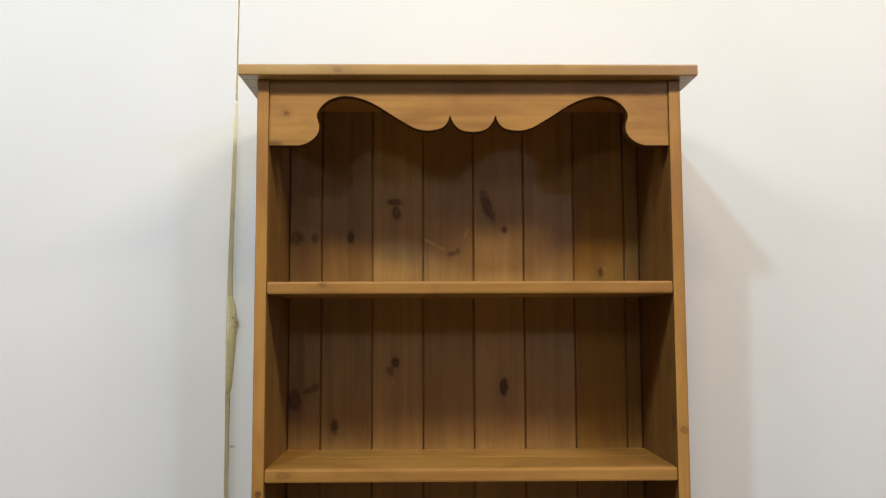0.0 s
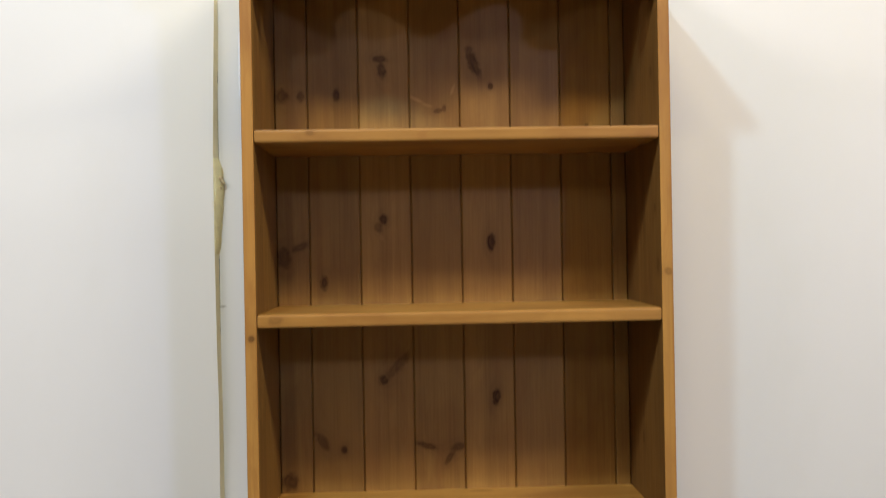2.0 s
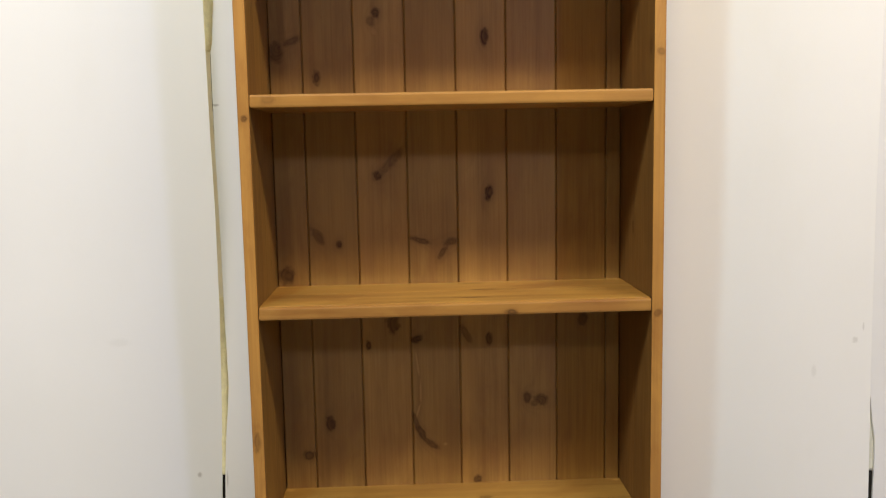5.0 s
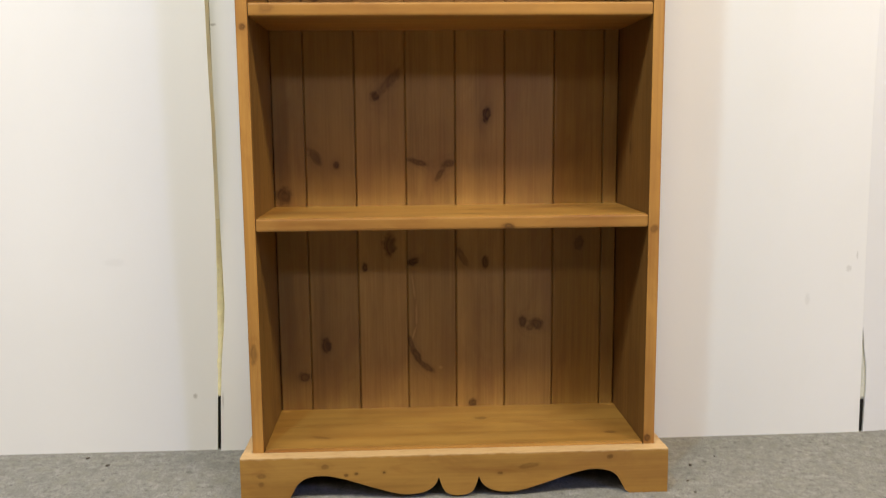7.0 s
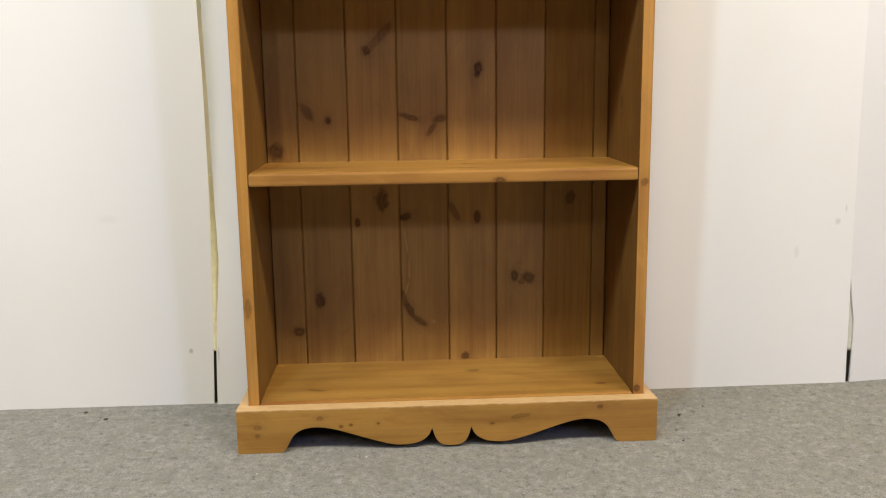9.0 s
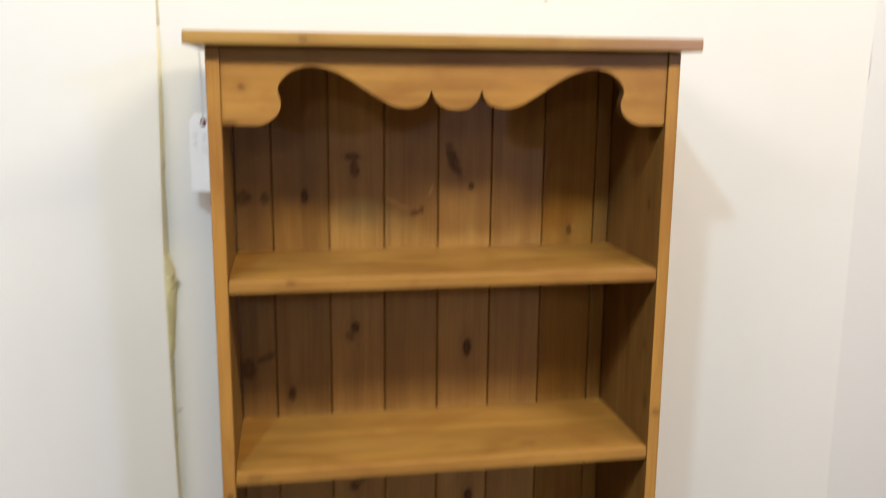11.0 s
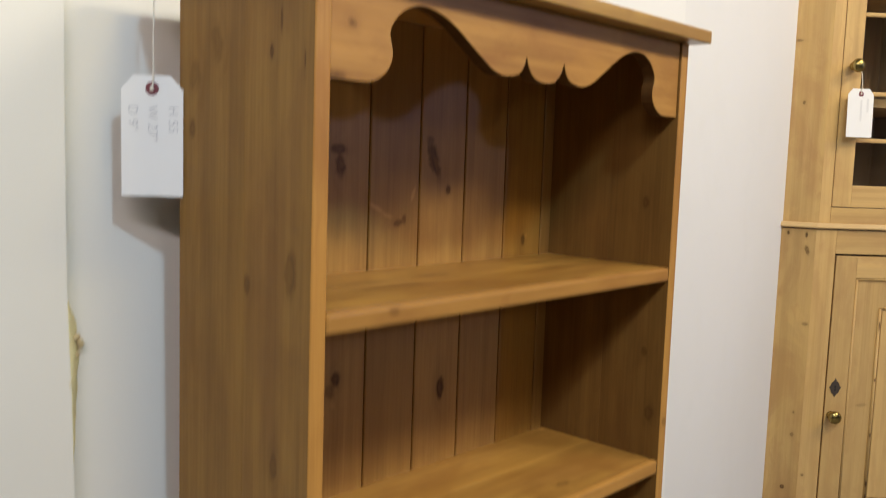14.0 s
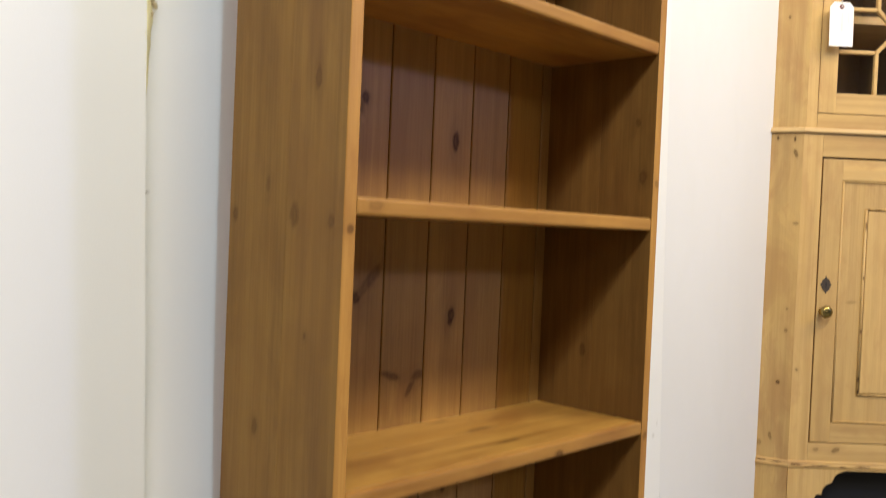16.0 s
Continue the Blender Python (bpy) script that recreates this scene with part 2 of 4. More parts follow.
# slightly darker: the shade of the turned-away panel is put into its colour
paint_right = painted("shaded_white_paint_right", (0.705, 0.695, 0.675))
paint_room = painted("dark_paint_unseen_room", (0.28, 0.27, 0.25))
carpet = carpet_material()
foam_mat = plain("cream_foam", (0.84, 0.74, 0.43), 0.8, 0, 0.25, 60, 0.6, 0.004)
edge_cream = plain("raw_cream_board_edge", (0.90, 0.85, 0.63), 0.8, 0, 0.12, 40, 0.3, 0.002)
void_mat = plain("dark_gap", (0.02, 0.018, 0.015), 0.9, 0, 0.2, 20, 0)
void_mat.node_tree.nodes["Principled BSDF"].inputs["Specular IOR Level"].default_value = 0.05
old_foam_mat = plain("grey_green_foam", (0.60, 0.59, 0.49), 0.85, 0, 0.15, 60, 0.4, 0.003)
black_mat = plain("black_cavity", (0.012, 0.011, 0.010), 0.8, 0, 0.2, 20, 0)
card_mat = plain("manila_white_card", (0.80, 0.79, 0.77), 0.7, 0, 0.02, 30, 0.15, 0.0004)
eyelet_mat = plain("maroon_eyelet", (0.16, 0.035, 0.045), 0.6, 0, 0.15, 200)
string_mat = plain("white_cotton_string", (0.70, 0.66, 0.58), 0.9, 0, 0.1, 900, 0.4, 0.0005)
pencil_mat = plain("grey_pencil", (0.52, 0.52, 0.53), 0.6, 0, 0.1, 200, 0)
faint_mat = plain("faint_pencil", (0.70, 0.69, 0.68), 0.7, 0, 0.05, 200, 0)
iron_mat = plain("dark_iron", (0.048, 0.034, 0.024), 0.8, 0.0, 0.3, 300, 0.3, 0.0006)
brass_mat = plain("aged_brass", (0.30, 0.22, 0.075), 0.24, 1.0, 0.25, 90, 0.05, 0.0003)
lint_mat = plain("dark_lint", (0.085, 0.070, 0.055), 0.9, 0, 0.3, 500)
crumb_mat = plain("pale_crumb", (0.6, 0.56, 0.48), 0.8, 0, 0.3, 500)
glass_mat = bpy.data.materials.new("old_window_glass")
glass_mat.use_nodes = True
_g = glass_mat.node_tree.nodes["Principled BSDF"]
_g.inputs["Base Color"].default_value = (0.9, 0.93, 0.92, 1)
_g.inputs["Transmission Weight"].default_value, _g.inputs["Roughness"].default_value, _g.inputs["IOR"].default_value = 1.0, 0.02, 1.45

# ---------------------------------------------------------------- mesh helpers


def slab(bm, x0, x1, y0, y1, z0, z1):
    vs = [bm.verts.new((x, y, z)) for x in (x0, x1) for y in (y0, y1) for z in (z0, z1)]
    for f in ((0, 1, 3, 2), (4, 6, 7, 5), (0, 4, 5, 1), (2, 3, 7, 6), (0, 2, 6, 4), (1, 5, 7, 3)):
        bm.faces.new([vs[i] for i in f])
    return vs


def soften(bm, width, segments=2, sharp=50):
    bmesh.ops.recalc_face_normals(bm, faces=bm.faces)
    edges = [e for e in bm.edges if len(e.link_faces) == 2 and e.calc_face_angle(0) > radians(sharp)]
    bmesh.ops.bevel(bm, geom=edges, offset=width, segments=segments, profile=0.6, affect="EDGES", clamp_overlap=True)


def prism(bm, outline, lo, hi, axis="y"):
    """A closed outline, pushed along an axis. For y the outline is in x, z; for z in x, y; for x in y, z."""
    def at(p, d):
        return {"y": (p[0], d, p[1]), "z": (p[0], p[1], d), "x": (d, p[0], p[1])}[axis]
    a = [bm.verts.new(at(p, lo)) for p in outline]
    b = [bm.verts.new(at(p, hi)) for p in outline]
    bm.faces.new(a), bm.faces.new(b)
    for i in range(len(a)):
        j = (i + 1) % len(a)
        bm.faces.new((a[i], a[j], b[j], b[i]))
    bmesh.ops.recalc_face_normals(bm, faces=bm.faces)


def turned(bm, profile, steps=24, axis="y"):
    """A lathe form: profile of (radius, height) along the axis."""
    rings = []
    for r, h in profile:
        ring = []
        for i in range(steps):
            c, s = r * math.cos(2 * math.pi * i / steps), r * math.sin(2 * math.pi * i / steps)
            ring.append(bm.verts.new({"y": (c, h, s), "z": (c, s, h)}[axis]))
        rings.append(ring)
    for p, q in zip(rings, rings[1:]):
        for i in range(steps):
            j = (i + 1) % steps
            bm.faces.new((p[i], p[j], q[j], q[i]))
    bm.faces.new(rings[0]), bm.faces.new(rings[-1])
    bmesh.ops.recalc_face_normals(bm, faces=bm.faces)


def tube(bm, points, radius, steps=8):
    pts = [Vector(p) for p in points]
    rings = []
    for i, p in enumerate(pts):
        way = (pts[min(i + 1, len(pts) - 1)] - pts[max(i - 1, 0)]).normalized()
        side = way.cross(Vector((0.3, 1, 0.2))).normalized()
        other = way.cross(side)
        rings.append([bm.verts.new(p + radius * (math.cos(2 * math.pi * k / steps) * side + math.sin(2 * math.pi * k / steps) * other)) for k in range(steps)])
    for a, b in zip(rings, rings[1:]):
        for k in range(steps):
            m = (k + 1) % steps
            bm.faces.new((a[k], a[m], b[m], b[k]))
    bm.faces.new(rings[0]), bm.faces.new(rings[-1])
    bmesh.ops.recalc_face_normals(bm, faces=bm.faces)


def spline(points, steps=8):
    """A smooth line through the points."""
    out = []
    for i in range(len(points) - 1):
        p0, p1, p2, p3 = (points[max(i - 1, 0)], points[i], points[i + 1], points[min(i + 2, len(points) - 1)])
        for k in range(steps):
            u = k / steps
            out.append(tuple(0.5 * (2 * b + (c - a) * u + (2 * a - 5 * b + 4 * c - d) * u * u + (3 * b - a - 3 * c + d) * u ** 3)
                             for a, b, c, d in zip(p0, p1, p2, p3)))
    out.append(tuple(points[-1]))
    return out


def mesh_of(name, bm, material, smooth=False):
    me = bpy.data.meshes.new(name)
    bm.to_mesh(me)
    bm.free()
    me.materials.append(material)
    if smooth:
        for p in me.polygons:
            p.use_smooth = True
    return me


def part(name, bm, material, parent, label="", smooth=False):
    ob = new(name, mesh_of(name, bm, material, smooth))
    ob.parent = parent
    return tagged(ob, label)


def lone(name, bm, material, label, category, group="", kind="", smooth=False):
    return tagged(new(name, mesh_of(name, bm, material, smooth)), label, category, group, kind)


def thing(name, label, category, m=None, group=""):
    ob = new(name)
    ob.empty_display_size = 0.1
    if m is not None:
        ob.matrix_basis = m
    return tagged(ob, label, category, group)


def box_part(name, dims, material, parent, label="", bevel=0.0012):
    bm = bmesh.new()
    slab(bm, *dims)
    if bevel:
        soften(bm, bevel)
    return part(name, bm, material, parent, label)


def lettering(name, words, size, m, material, parent, label=""):
    curve = bpy.data.curves.new(name, "FONT")
    curve.body, curve.size, curve.extrude, curve.offset = words, size, 0.00008, -0.012 * size
    tmp = bpy.data.objects.new(name, curve)
    me = bpy.data.meshes.new_from_object(tmp)
    bpy.data.objects.remove(tmp)
    me.transform(m)
    me.materials.append(material)
    ob = new(name, me)
    ob.parent = parent
    return tagged(ob, label)


# ---------------------------------------------------------------- the room
def wall_y(z):
    """The panels behind the bookcase lean back a little."""
    return 0.224 + 0.034 * z


TOP_Z = 2.9


def leaning_panel(name, x_left, x_right, material, label, proud=0.0, turn=0.0, pivot=0.0, edge_mat=None, thick=0.035):
    """A wall panel between two edges, each a list of (z, x) from the floor up."""
    bm = bmesh.new()
    rows = {z for z, _ in x_left} | {z for z, _ in x_right} | {0.0, TOP_Z} | (set() if isinstance(proud, float) else {z for z, _ in proud})
    rows = sorted(rows | {round(0.11 * k, 3) for k in range(1, 25)})
    cols = 15

    def edge(line, z):
        return float(np.interp(z, [p[0] for p in line], [p[1] for p in line]))
    front, back = [], []
    for z in rows:
        a, b = edge(x_left, z), edge(x_right, z)
        y = wall_y(z) - (proud if isinstance(proud, float) else edge(proud, z))
        twist = turn(z) if callable(turn) else turn
        at = [(a + (b - a) * k / cols) for k in range(cols + 1)]
        front.append([bm.verts.new((x, y + twist * (x - pivot), z)) for x in at])
        back.append([bm.verts.new((x, y + twist * (x - pivot) + thick, z)) for x in at])
    for i in range(len(rows) - 1):
        f0, f1, b0, b1 = front[i], front[i + 1], back[i], back[i + 1]
        for k in range(cols):
            bm.faces.new((f0[k], f0[k + 1], f1[k + 1], f1[k])).smooth = True
            bm.faces.new((b0[k + 1], b0[k], b1[k], b1[k + 1]))
        bm.faces.new((f0[0], f1[0], b1[0], b0[0])), bm.faces.new((f0[-1], b0[-1], b1[-1], f1[-1]))
    for f, b in ((front[0], back[0]), (front[-1], back[-1])):
        bm.faces.new(f + b[::-1])
    bmesh.ops.recalc_face_normals(bm, faces=bm.faces)
    for e in bm.edges:
        e.smooth = len(e.link_faces) < 2 or e.calc_face_angle(0) < 0.5
    if edge_mat:
        for f in bm.faces:
            f.material_index = 1 if abs(f.normal.x) > 0.7 else 0
    ob = lone(name, bm, material, label, "wall panel", kind="structure")
    if edge_mat:
        ob.data.materials.append(edge_mat)
    return ob


SEAM = [(0.0, -0.4280), (0.13, -0.4230), (0.24, -0.4200), (0.40, -0.4175), (0.60, -0.4185), (0.70, -0.4210), (0.88, -0.4235), (1.05, -0.4250), (1.2, -0.4230), (1.46, -0.4180), (2.9, -0.4170)]
JOINT = [(0.0, -0.4238), (0.1, -0.4208), (0.17, -0.4165), (0.222, -0.4110), (0.267, -0.4078), (0.318, -0.4085), (0.386, -0.4102), (0.454, -0.4110), (0.52, -0.4115), (0.62, -0.4131),
         (0.70, -0.4148), (0.77, -0.4152), (0.866, -0.4156), (0.878, -0.4125), (0.926, -0.4097), (0.976, -0.4068), (1.016, -0.4080), (1.038, -0.4150), (1.146, -0.4161), (1.247, -0.4144),
         (1.39, -0.4147), (1.53, -0.4154), (2.9, -0.4160)]
PROUD = [(0.0, 0.010), (0.25, 0.007), (0.5, 0.0030), (0.86, 0.0030), (0.95, 0.0040), (1.06, 0.0015), (1.5, 0.0008), (2.9, 0.0)]
SLIT = [(0.0, 0.0), (0.69, 0.0), (0.72, 0.0006), (0.85, 0.0009), (0.866, 0.0004), (0.87, 0.0), (1.03, 0.0), (1.045, 0.0006), (1.15, 0.0006), (1.16, 0.0), (1.17, 0.0), (1.175, 0.0008), (1.195, 0.0008), (1.2, 0.0), (2.9, 0.0)]


def on_line(line, z):
    return float(np.interp(z, [p[0] for p in line], [p[1] for p in line]))


def mid_turn(z):
    """The middle panel is a little out of true: its foot turns one way, its upper part the other."""
    u, v = min(1.0, z / 0.6), min(1.0, max(0.0, (z - 1.15) / 0.35))
    return 0.0125 - 0.0250 * u * u * (3 - 2 * u) + 0.0105 * v * v * (3 - 2 * v)


def behind(z):
    """How far the middle panel's edge lies behind the plane of the wall."""
    return -1.22 * mid_turn(z)


# the middle panel's edge runs straight on behind the foam
MID_EDGE = [(z, x - 0.22 * behind(z)) for z, x in JOINT if not 0.87 < z < 1.03]


def seam_x(z):
    return float(np.interp(z, [p[0] for p in SEAM], [p[1] for p in SEAM]))


leaning_panel("wall_north_left", [(0, -4.20)], SEAM, paint_left, "white-painted board wall panel with a faint grey smudge", PROUD, edge_mat=edge_cream, thick=0.028)
RIGHT_SEAM = [(0.0, 0.7897), (0.065, 0.7896), (0.125, 0.7898), (0.216, 0.7896), (0.35, 0.7900), (0.6, 0.7925), (1.2, 0.8060), (1.5, 0.8190), (2.9, 0.8400)]
leaning_panel("wall_north_middle", MID_EDGE, RIGHT_SEAM, paint_mid, "white-painted board wall panel behind the bookcase, lightly marked",
              turn=mid_turn, pivot=0.8)
RIGHT_GAP = [(0.0, 0.009), (0.063, 0.0108), (0.095, 0.0118), (0.125, 0.0110), (0.166, 0.0050), (0.205, 0.0008), (0.222, -0.0040), (1.26, -0.0040), (1.34, 0.0030), (2.9, 0.0040)]
leaning_panel("wall_north_right", [(z, float(np.interp(z, [p[0] for p in RIGHT_SEAM], [p[1] for p in RIGHT_SEAM])) + g) for z, g in RIGHT_GAP],
              [(0, 2.36)], paint_right, "white-painted board wall panel beside the corner cupboard", -0.0006, lambda z: (0.305 - wall_y(z) - 0.003) / 0.67, 0.79)

# near-black backing, added so that the joints between the boards look dark
bm = bmesh.new()
slab(bm, -4.3, 2.5, 0.40, 0.46, 0, 2.98)
lone("wall_backing", bm, void_mat, "near-black backing added to darken the joints between the boards", "wall", kind="structure")


def filler(name, z0, z1, near, far, material, label, lumps=0.001, step=0.004):
    """A lumpy strip that fills a joint, from one board's edge to the other's. near, far: (x, y) at a height."""
    bm = bmesh.new()
    cols = 5
    grid = []
    for z in np.arange(z0, z1 + 1e-6, step):
        z = float(z)
        (ax, ay), (bx, by) = near(z), far(z)
        row = []
        for c in range(cols):
            u = c / (cols - 1)
            x = ax - 0.0008 + (bx - ax + 0.0008) * u + lumps * 0.5 * noise.noise((u * 3, 0.3, z * 60))
            y = ay + (by - ay) * u - lumps * math.sin(math.pi * u) + lumps * noise.noise((u * 4, 1.7, z * 45))
            row.append(bm.verts.new((x, y, z)))
        row.append(bm.verts.new((bx, by + 0.022, z)))
        row.append(bm.verts.new((ax - 0.0008, by + 0.022, z)))
        grid.append(row)
    n = cols + 2
    for a, b in zip(grid, grid[1:]):
        for c in range(n):
            d = (c + 1) % n
            bm.faces.new((a[c], a[d], b[d], b[c])).smooth = c < cols - 1
    bm.faces.new(grid[0]), bm.faces.new(grid[-1])
    bmesh.ops.recalc_face_normals(bm, faces=bm.faces)
    return lone(name, bm, material, label, "joint filler", kind="structure")


def left_side(z):
    return seam_x(z), wall_y(z) - on_line(PROUD, z) + 0.0006


def foam_side(z):
    """The foam bulges forward at its top and sinks back towards its foot."""
    back = float(np.interp(z, (0.866, 0.93, 0.99, 1.038), (0.0150, 0.0135, 0.0105, 0.0120)))
    return on_line(JOINT, z) - 0.22 * back, wall_y(z) + back


def mid_side(z):
    x = on_line(MID_EDGE, z)
    return x - on_line(SLIT, z), wall_y(z) + mid_turn(z) * (x - 0.8) + 0.0010


filler("trim_joint_filler", 0.866, 1.038, left_side, foam_side, foam_mat, "cream expanding foam squeezed out between wall boards", 0.0026)
filler("trim_joint_filler", 0.102, 0.426, left_side, mid_side, foam_mat, "cream foam low down in the joint between wall boards", 0.0014)
filler("trim_joint_filler", 0.424, 0.868, left_side, mid_side, edge_cream, "raw cream edge of a wall board at the joint", 0.0004)
filler("trim_joint_filler", 1.034, 1.400, left_side, mid_side, edge_cream, "raw cream edge of a wall board at the joint", 0.0004, 0.006)
filler("trim_joint_filler", 1.398, 2.890, lambda z: (seam_x(z), wall_y(z) + 0.007), lambda z: (on_line(MID_EDGE, z), wall_y(z) + 0.009), edge_cream, "narrow sunk joint between wall boards", 0.0004, 0.03)
filler("trim_joint_filler", 0.063, 0.212, lambda z: (on_line(RIGHT_SEAM, z), wall_y(z) + 0.006), lambda z: (on_line(RIGHT_SEAM, z) + on_line(RIGHT_GAP, z), wall_y(z) + 0.006),
       old_foam_mat, "grey-green foam in the open foot of a wall joint", 0.0014, 0.006)

# black blocks stand in for the shade in the open feet of the joints
for x0, x1, y0, z1 in ((0.7899, 0.7985, 0.2300, 0.063), (-0.4283, -0.4205, 0.2200, 0.101)):
    bm = bmesh.new()
    slab(bm, x0, x1, y0, y0 + 0.01, 0.0, z1)
    lone("trim_gap_shade", bm, void_mat, "black block for the shade in the open foot of a wall joint", "joint", kind="structure")

# black strips beside the raw edge stand in for shade where the joint is open
for z0, z1 in ((0.70, 0.864), (1.040, 1.155), (1.172, 1.198)):
    bm = bmesh.new()
    rows = []
    for k in range(25):
        z = z0 + (z1 - z0) * k / 24
        x, y = mid_side(z)
        r = on_line(MID_EDGE, z) + 0.0004
        rows.append([bm.verts.new(p) for p in ((x - 0.0002, y - 0.0003, z), (r, y + 0.0070, z), (r, y + 0.0110, z), (x - 0.0002, y + 0.0110, z))])
    for p, q in zip(rows, rows[1:]):
        for c in range(4):
            bm.faces.new((p[c], p[(c + 1) % 4], q[(c + 1) % 4], q[c]))
    bm.faces.new(rows[0]), bm.faces.new(rows[-1])
    bmesh.ops.recalc_face_normals(bm, faces=bm.faces)
    lone("trim_gap_shade", bm, void_mat, "narrow black strip for the shade in the joint between wall boards", "joint", kind="structure")

# a dried, dirty drip of foam that stands out from the joint
bm = bmesh.new()
for x, z, r in ((-0.4135, 1.002, 0.0040), (-0.4105, 0.997, 0.0036), (-0.4085, 0.994, 0.0030), (-0.4130, 0.985, 0.0024)):
    made = bmesh.ops.create_icosphere(bm, subdivisions=2, radius=r, matrix=Matrix.Translation((x, wall_y(z) + 0.0060, z)) @ Matrix.Diagonal((1, 0.9, 1.1, 1)))
    for v in made["verts"]:
        v.co += 0.0012 * Vector((noise.noise(v.co * 300), 0, noise.noise(v.co * 270 + Vector((5, 0, 0)))))
lone("trim_foam_drip", bm, plain("dirty_foam", (0.52, 0.42, 0.24), 0.8, 0, 0.25, 120, 0.5, 0.003), "dried dirty lump of foam on the wall joint", "joint filler", kind="structure", smooth=True)

bm = bmesh.new()
slab(bm, -4.3, 2.5, -7.0, 0.46, -0.08, 0.0)
lone("floor", bm, carpet, "grey flecked short-pile carpet", "floor", kind="structure")
# unseen shell of the room, coloured dark to keep bounce light low
bm = bmesh.new()
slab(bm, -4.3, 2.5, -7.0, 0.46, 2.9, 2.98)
lone("ceiling", bm, paint_room, "unseen room ceiling, coloured dark to cut bounce light", "ceiling", kind="structure")
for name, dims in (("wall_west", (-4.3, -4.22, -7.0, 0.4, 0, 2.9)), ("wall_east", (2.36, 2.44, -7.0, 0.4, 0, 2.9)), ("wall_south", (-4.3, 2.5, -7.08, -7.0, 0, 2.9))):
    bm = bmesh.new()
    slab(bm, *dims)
    lone(name, bm, paint_room, "unseen room wall, coloured dark to cut bounce light", "wall", kind="structure")

# ---------------------------------------------------------------- the bookcase
IN, OUT, BACK = 0.307, 0.325, 0.207
# darker copies of PINE: shade on the side panels is put into their colour
SIDE_SHADED = tuple((r * 0.68, g * 0.75, b * 0.72) for r, g, b in PINE)
INNER_SHADED = tuple((r * 0.47, g * 0.49, b * 0.50) for r, g, b in PINE)
bookcase = thing("bookcase", "tall waxed pine bookcase with four empty shelves and scalloped trim", "bookcase")

# side panels, each glued from two boards
side_knots = [(0.097, 1.069, 0.005, 0.009), (0.052, 0.905, 0.006, 0.014), (0.029, 1.086, 0.008, 0.020, 0.0, 0.45), (0.206, 0.752, 0.005, 0.008),
              (0.087, 0.752, 0.008, 0.014), (0.194, 1.215, 0.005, 0.008), (0.061, 1.284, 0.0026, 0.006, 0.0, 0.7), (0.047, 1.311, 0.0014, 0.010, 0.0, 0.6), (0.013, 1.273, 0.0014, 0.009, 0.0, 0.6), (0.150, 1.298, 0.009, 0.016, 0.3, 0.28), (0.190, 1.268, 0.010, 0.014, 0.0, 0.3),
              (0.021, 0.746, 0.006, 0.008, 0.0, 0.4), (0.060, 0.617, 0.0025, 0.004, 0.0, 0.5), (0.139, 0.788, 0.005, 0.010, 0.0, 0.25), (0.15, 0.50, 0.006, 0.010), (0.06, 0.36, 0.007, 0.012)]
inner_knots = [(0.043, 1.141, 0.005, 0.008), (0.032, 0.927, 0.005, 0.007), (0.019, 0.839, 0.007, 0.012), (0.12, 0.55, 0.006, 0.01)]
edge_knots = [(-0.315, 0.739, 0.006, 0.005, 0, 0.7), (-0.317, 0.235, 0.006, 0.016, 0, 0.5), (0.312, 0.082, 0.006, 0.006, 0, 0.8), (0.317, 0.829, 0.006, 0.006, 0, 0.4), (0.316, 0.426, 0.008, 0.006, 0.6, 0.5)]
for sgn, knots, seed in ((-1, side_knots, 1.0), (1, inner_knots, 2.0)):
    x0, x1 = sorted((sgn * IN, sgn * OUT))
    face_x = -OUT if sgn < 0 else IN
    front = wood("pine_side", "z", "yz", [(*k, *(0.0, 0.46)[len(k) - 4:], face_x) if len(k) < 6 else (*k, face_x) for k in knots if k[0] < 0.102], seed=seed, deep=0.02, colours=SIDE_SHADED if sgn < 0 else INNER_SHADED, patchy=0.6, gloss=0.20, rough=0.44)
    rear = wood("pine_side", "z", "yz", [(*k, *(0.0, 0.46)[len(k) - 4:], face_x) if len(k) < 6 else (*k, face_x) for k in knots if k[0] >= 0.102], seed=seed + 4.3, deep=0.02, colours=SIDE_SHADED if sgn < 0 else INNER_SHADED, patchy=0.6, gloss=0.20, rough=0.44)
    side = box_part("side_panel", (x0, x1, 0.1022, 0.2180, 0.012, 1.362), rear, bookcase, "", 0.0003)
    lip = wood("pine_edge", "z", "xz", [(*k, 0.0) for k in edge_knots if k[0] * sgn > 0], FRONT, seed=seed + 7.7, deep=0.006)
    bm = bmesh.new()
    slab(bm, x0, x1, 0.0, 0.0120, 0.012, 1.362)
    bmesh.ops.recalc_face_normals(bm, faces=bm.faces)
    bmesh.ops.bevel(bm, geom=[e for e in bm.edges if e.verts[0].co.y + e.verts[1].co.y < 0.001], offset=0.0018, segments=3, profile=0.5, affect="EDGES")
    edge = part("board", bm, lip, side)
    edge.data.materials.append(front)
    for p in edge.data.polygons:
        p.material_index = 1 if abs(p.normal.x) > 0.9 else 0
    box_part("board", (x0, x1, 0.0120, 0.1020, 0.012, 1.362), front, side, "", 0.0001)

# back: tongued and grooved boards
GROOVES = [-0.307 + 0.0005, -0.250, -0.1615, -0.073, 0.015, 0.103, 0.191, 0.280, 0.307 - 0.0005]
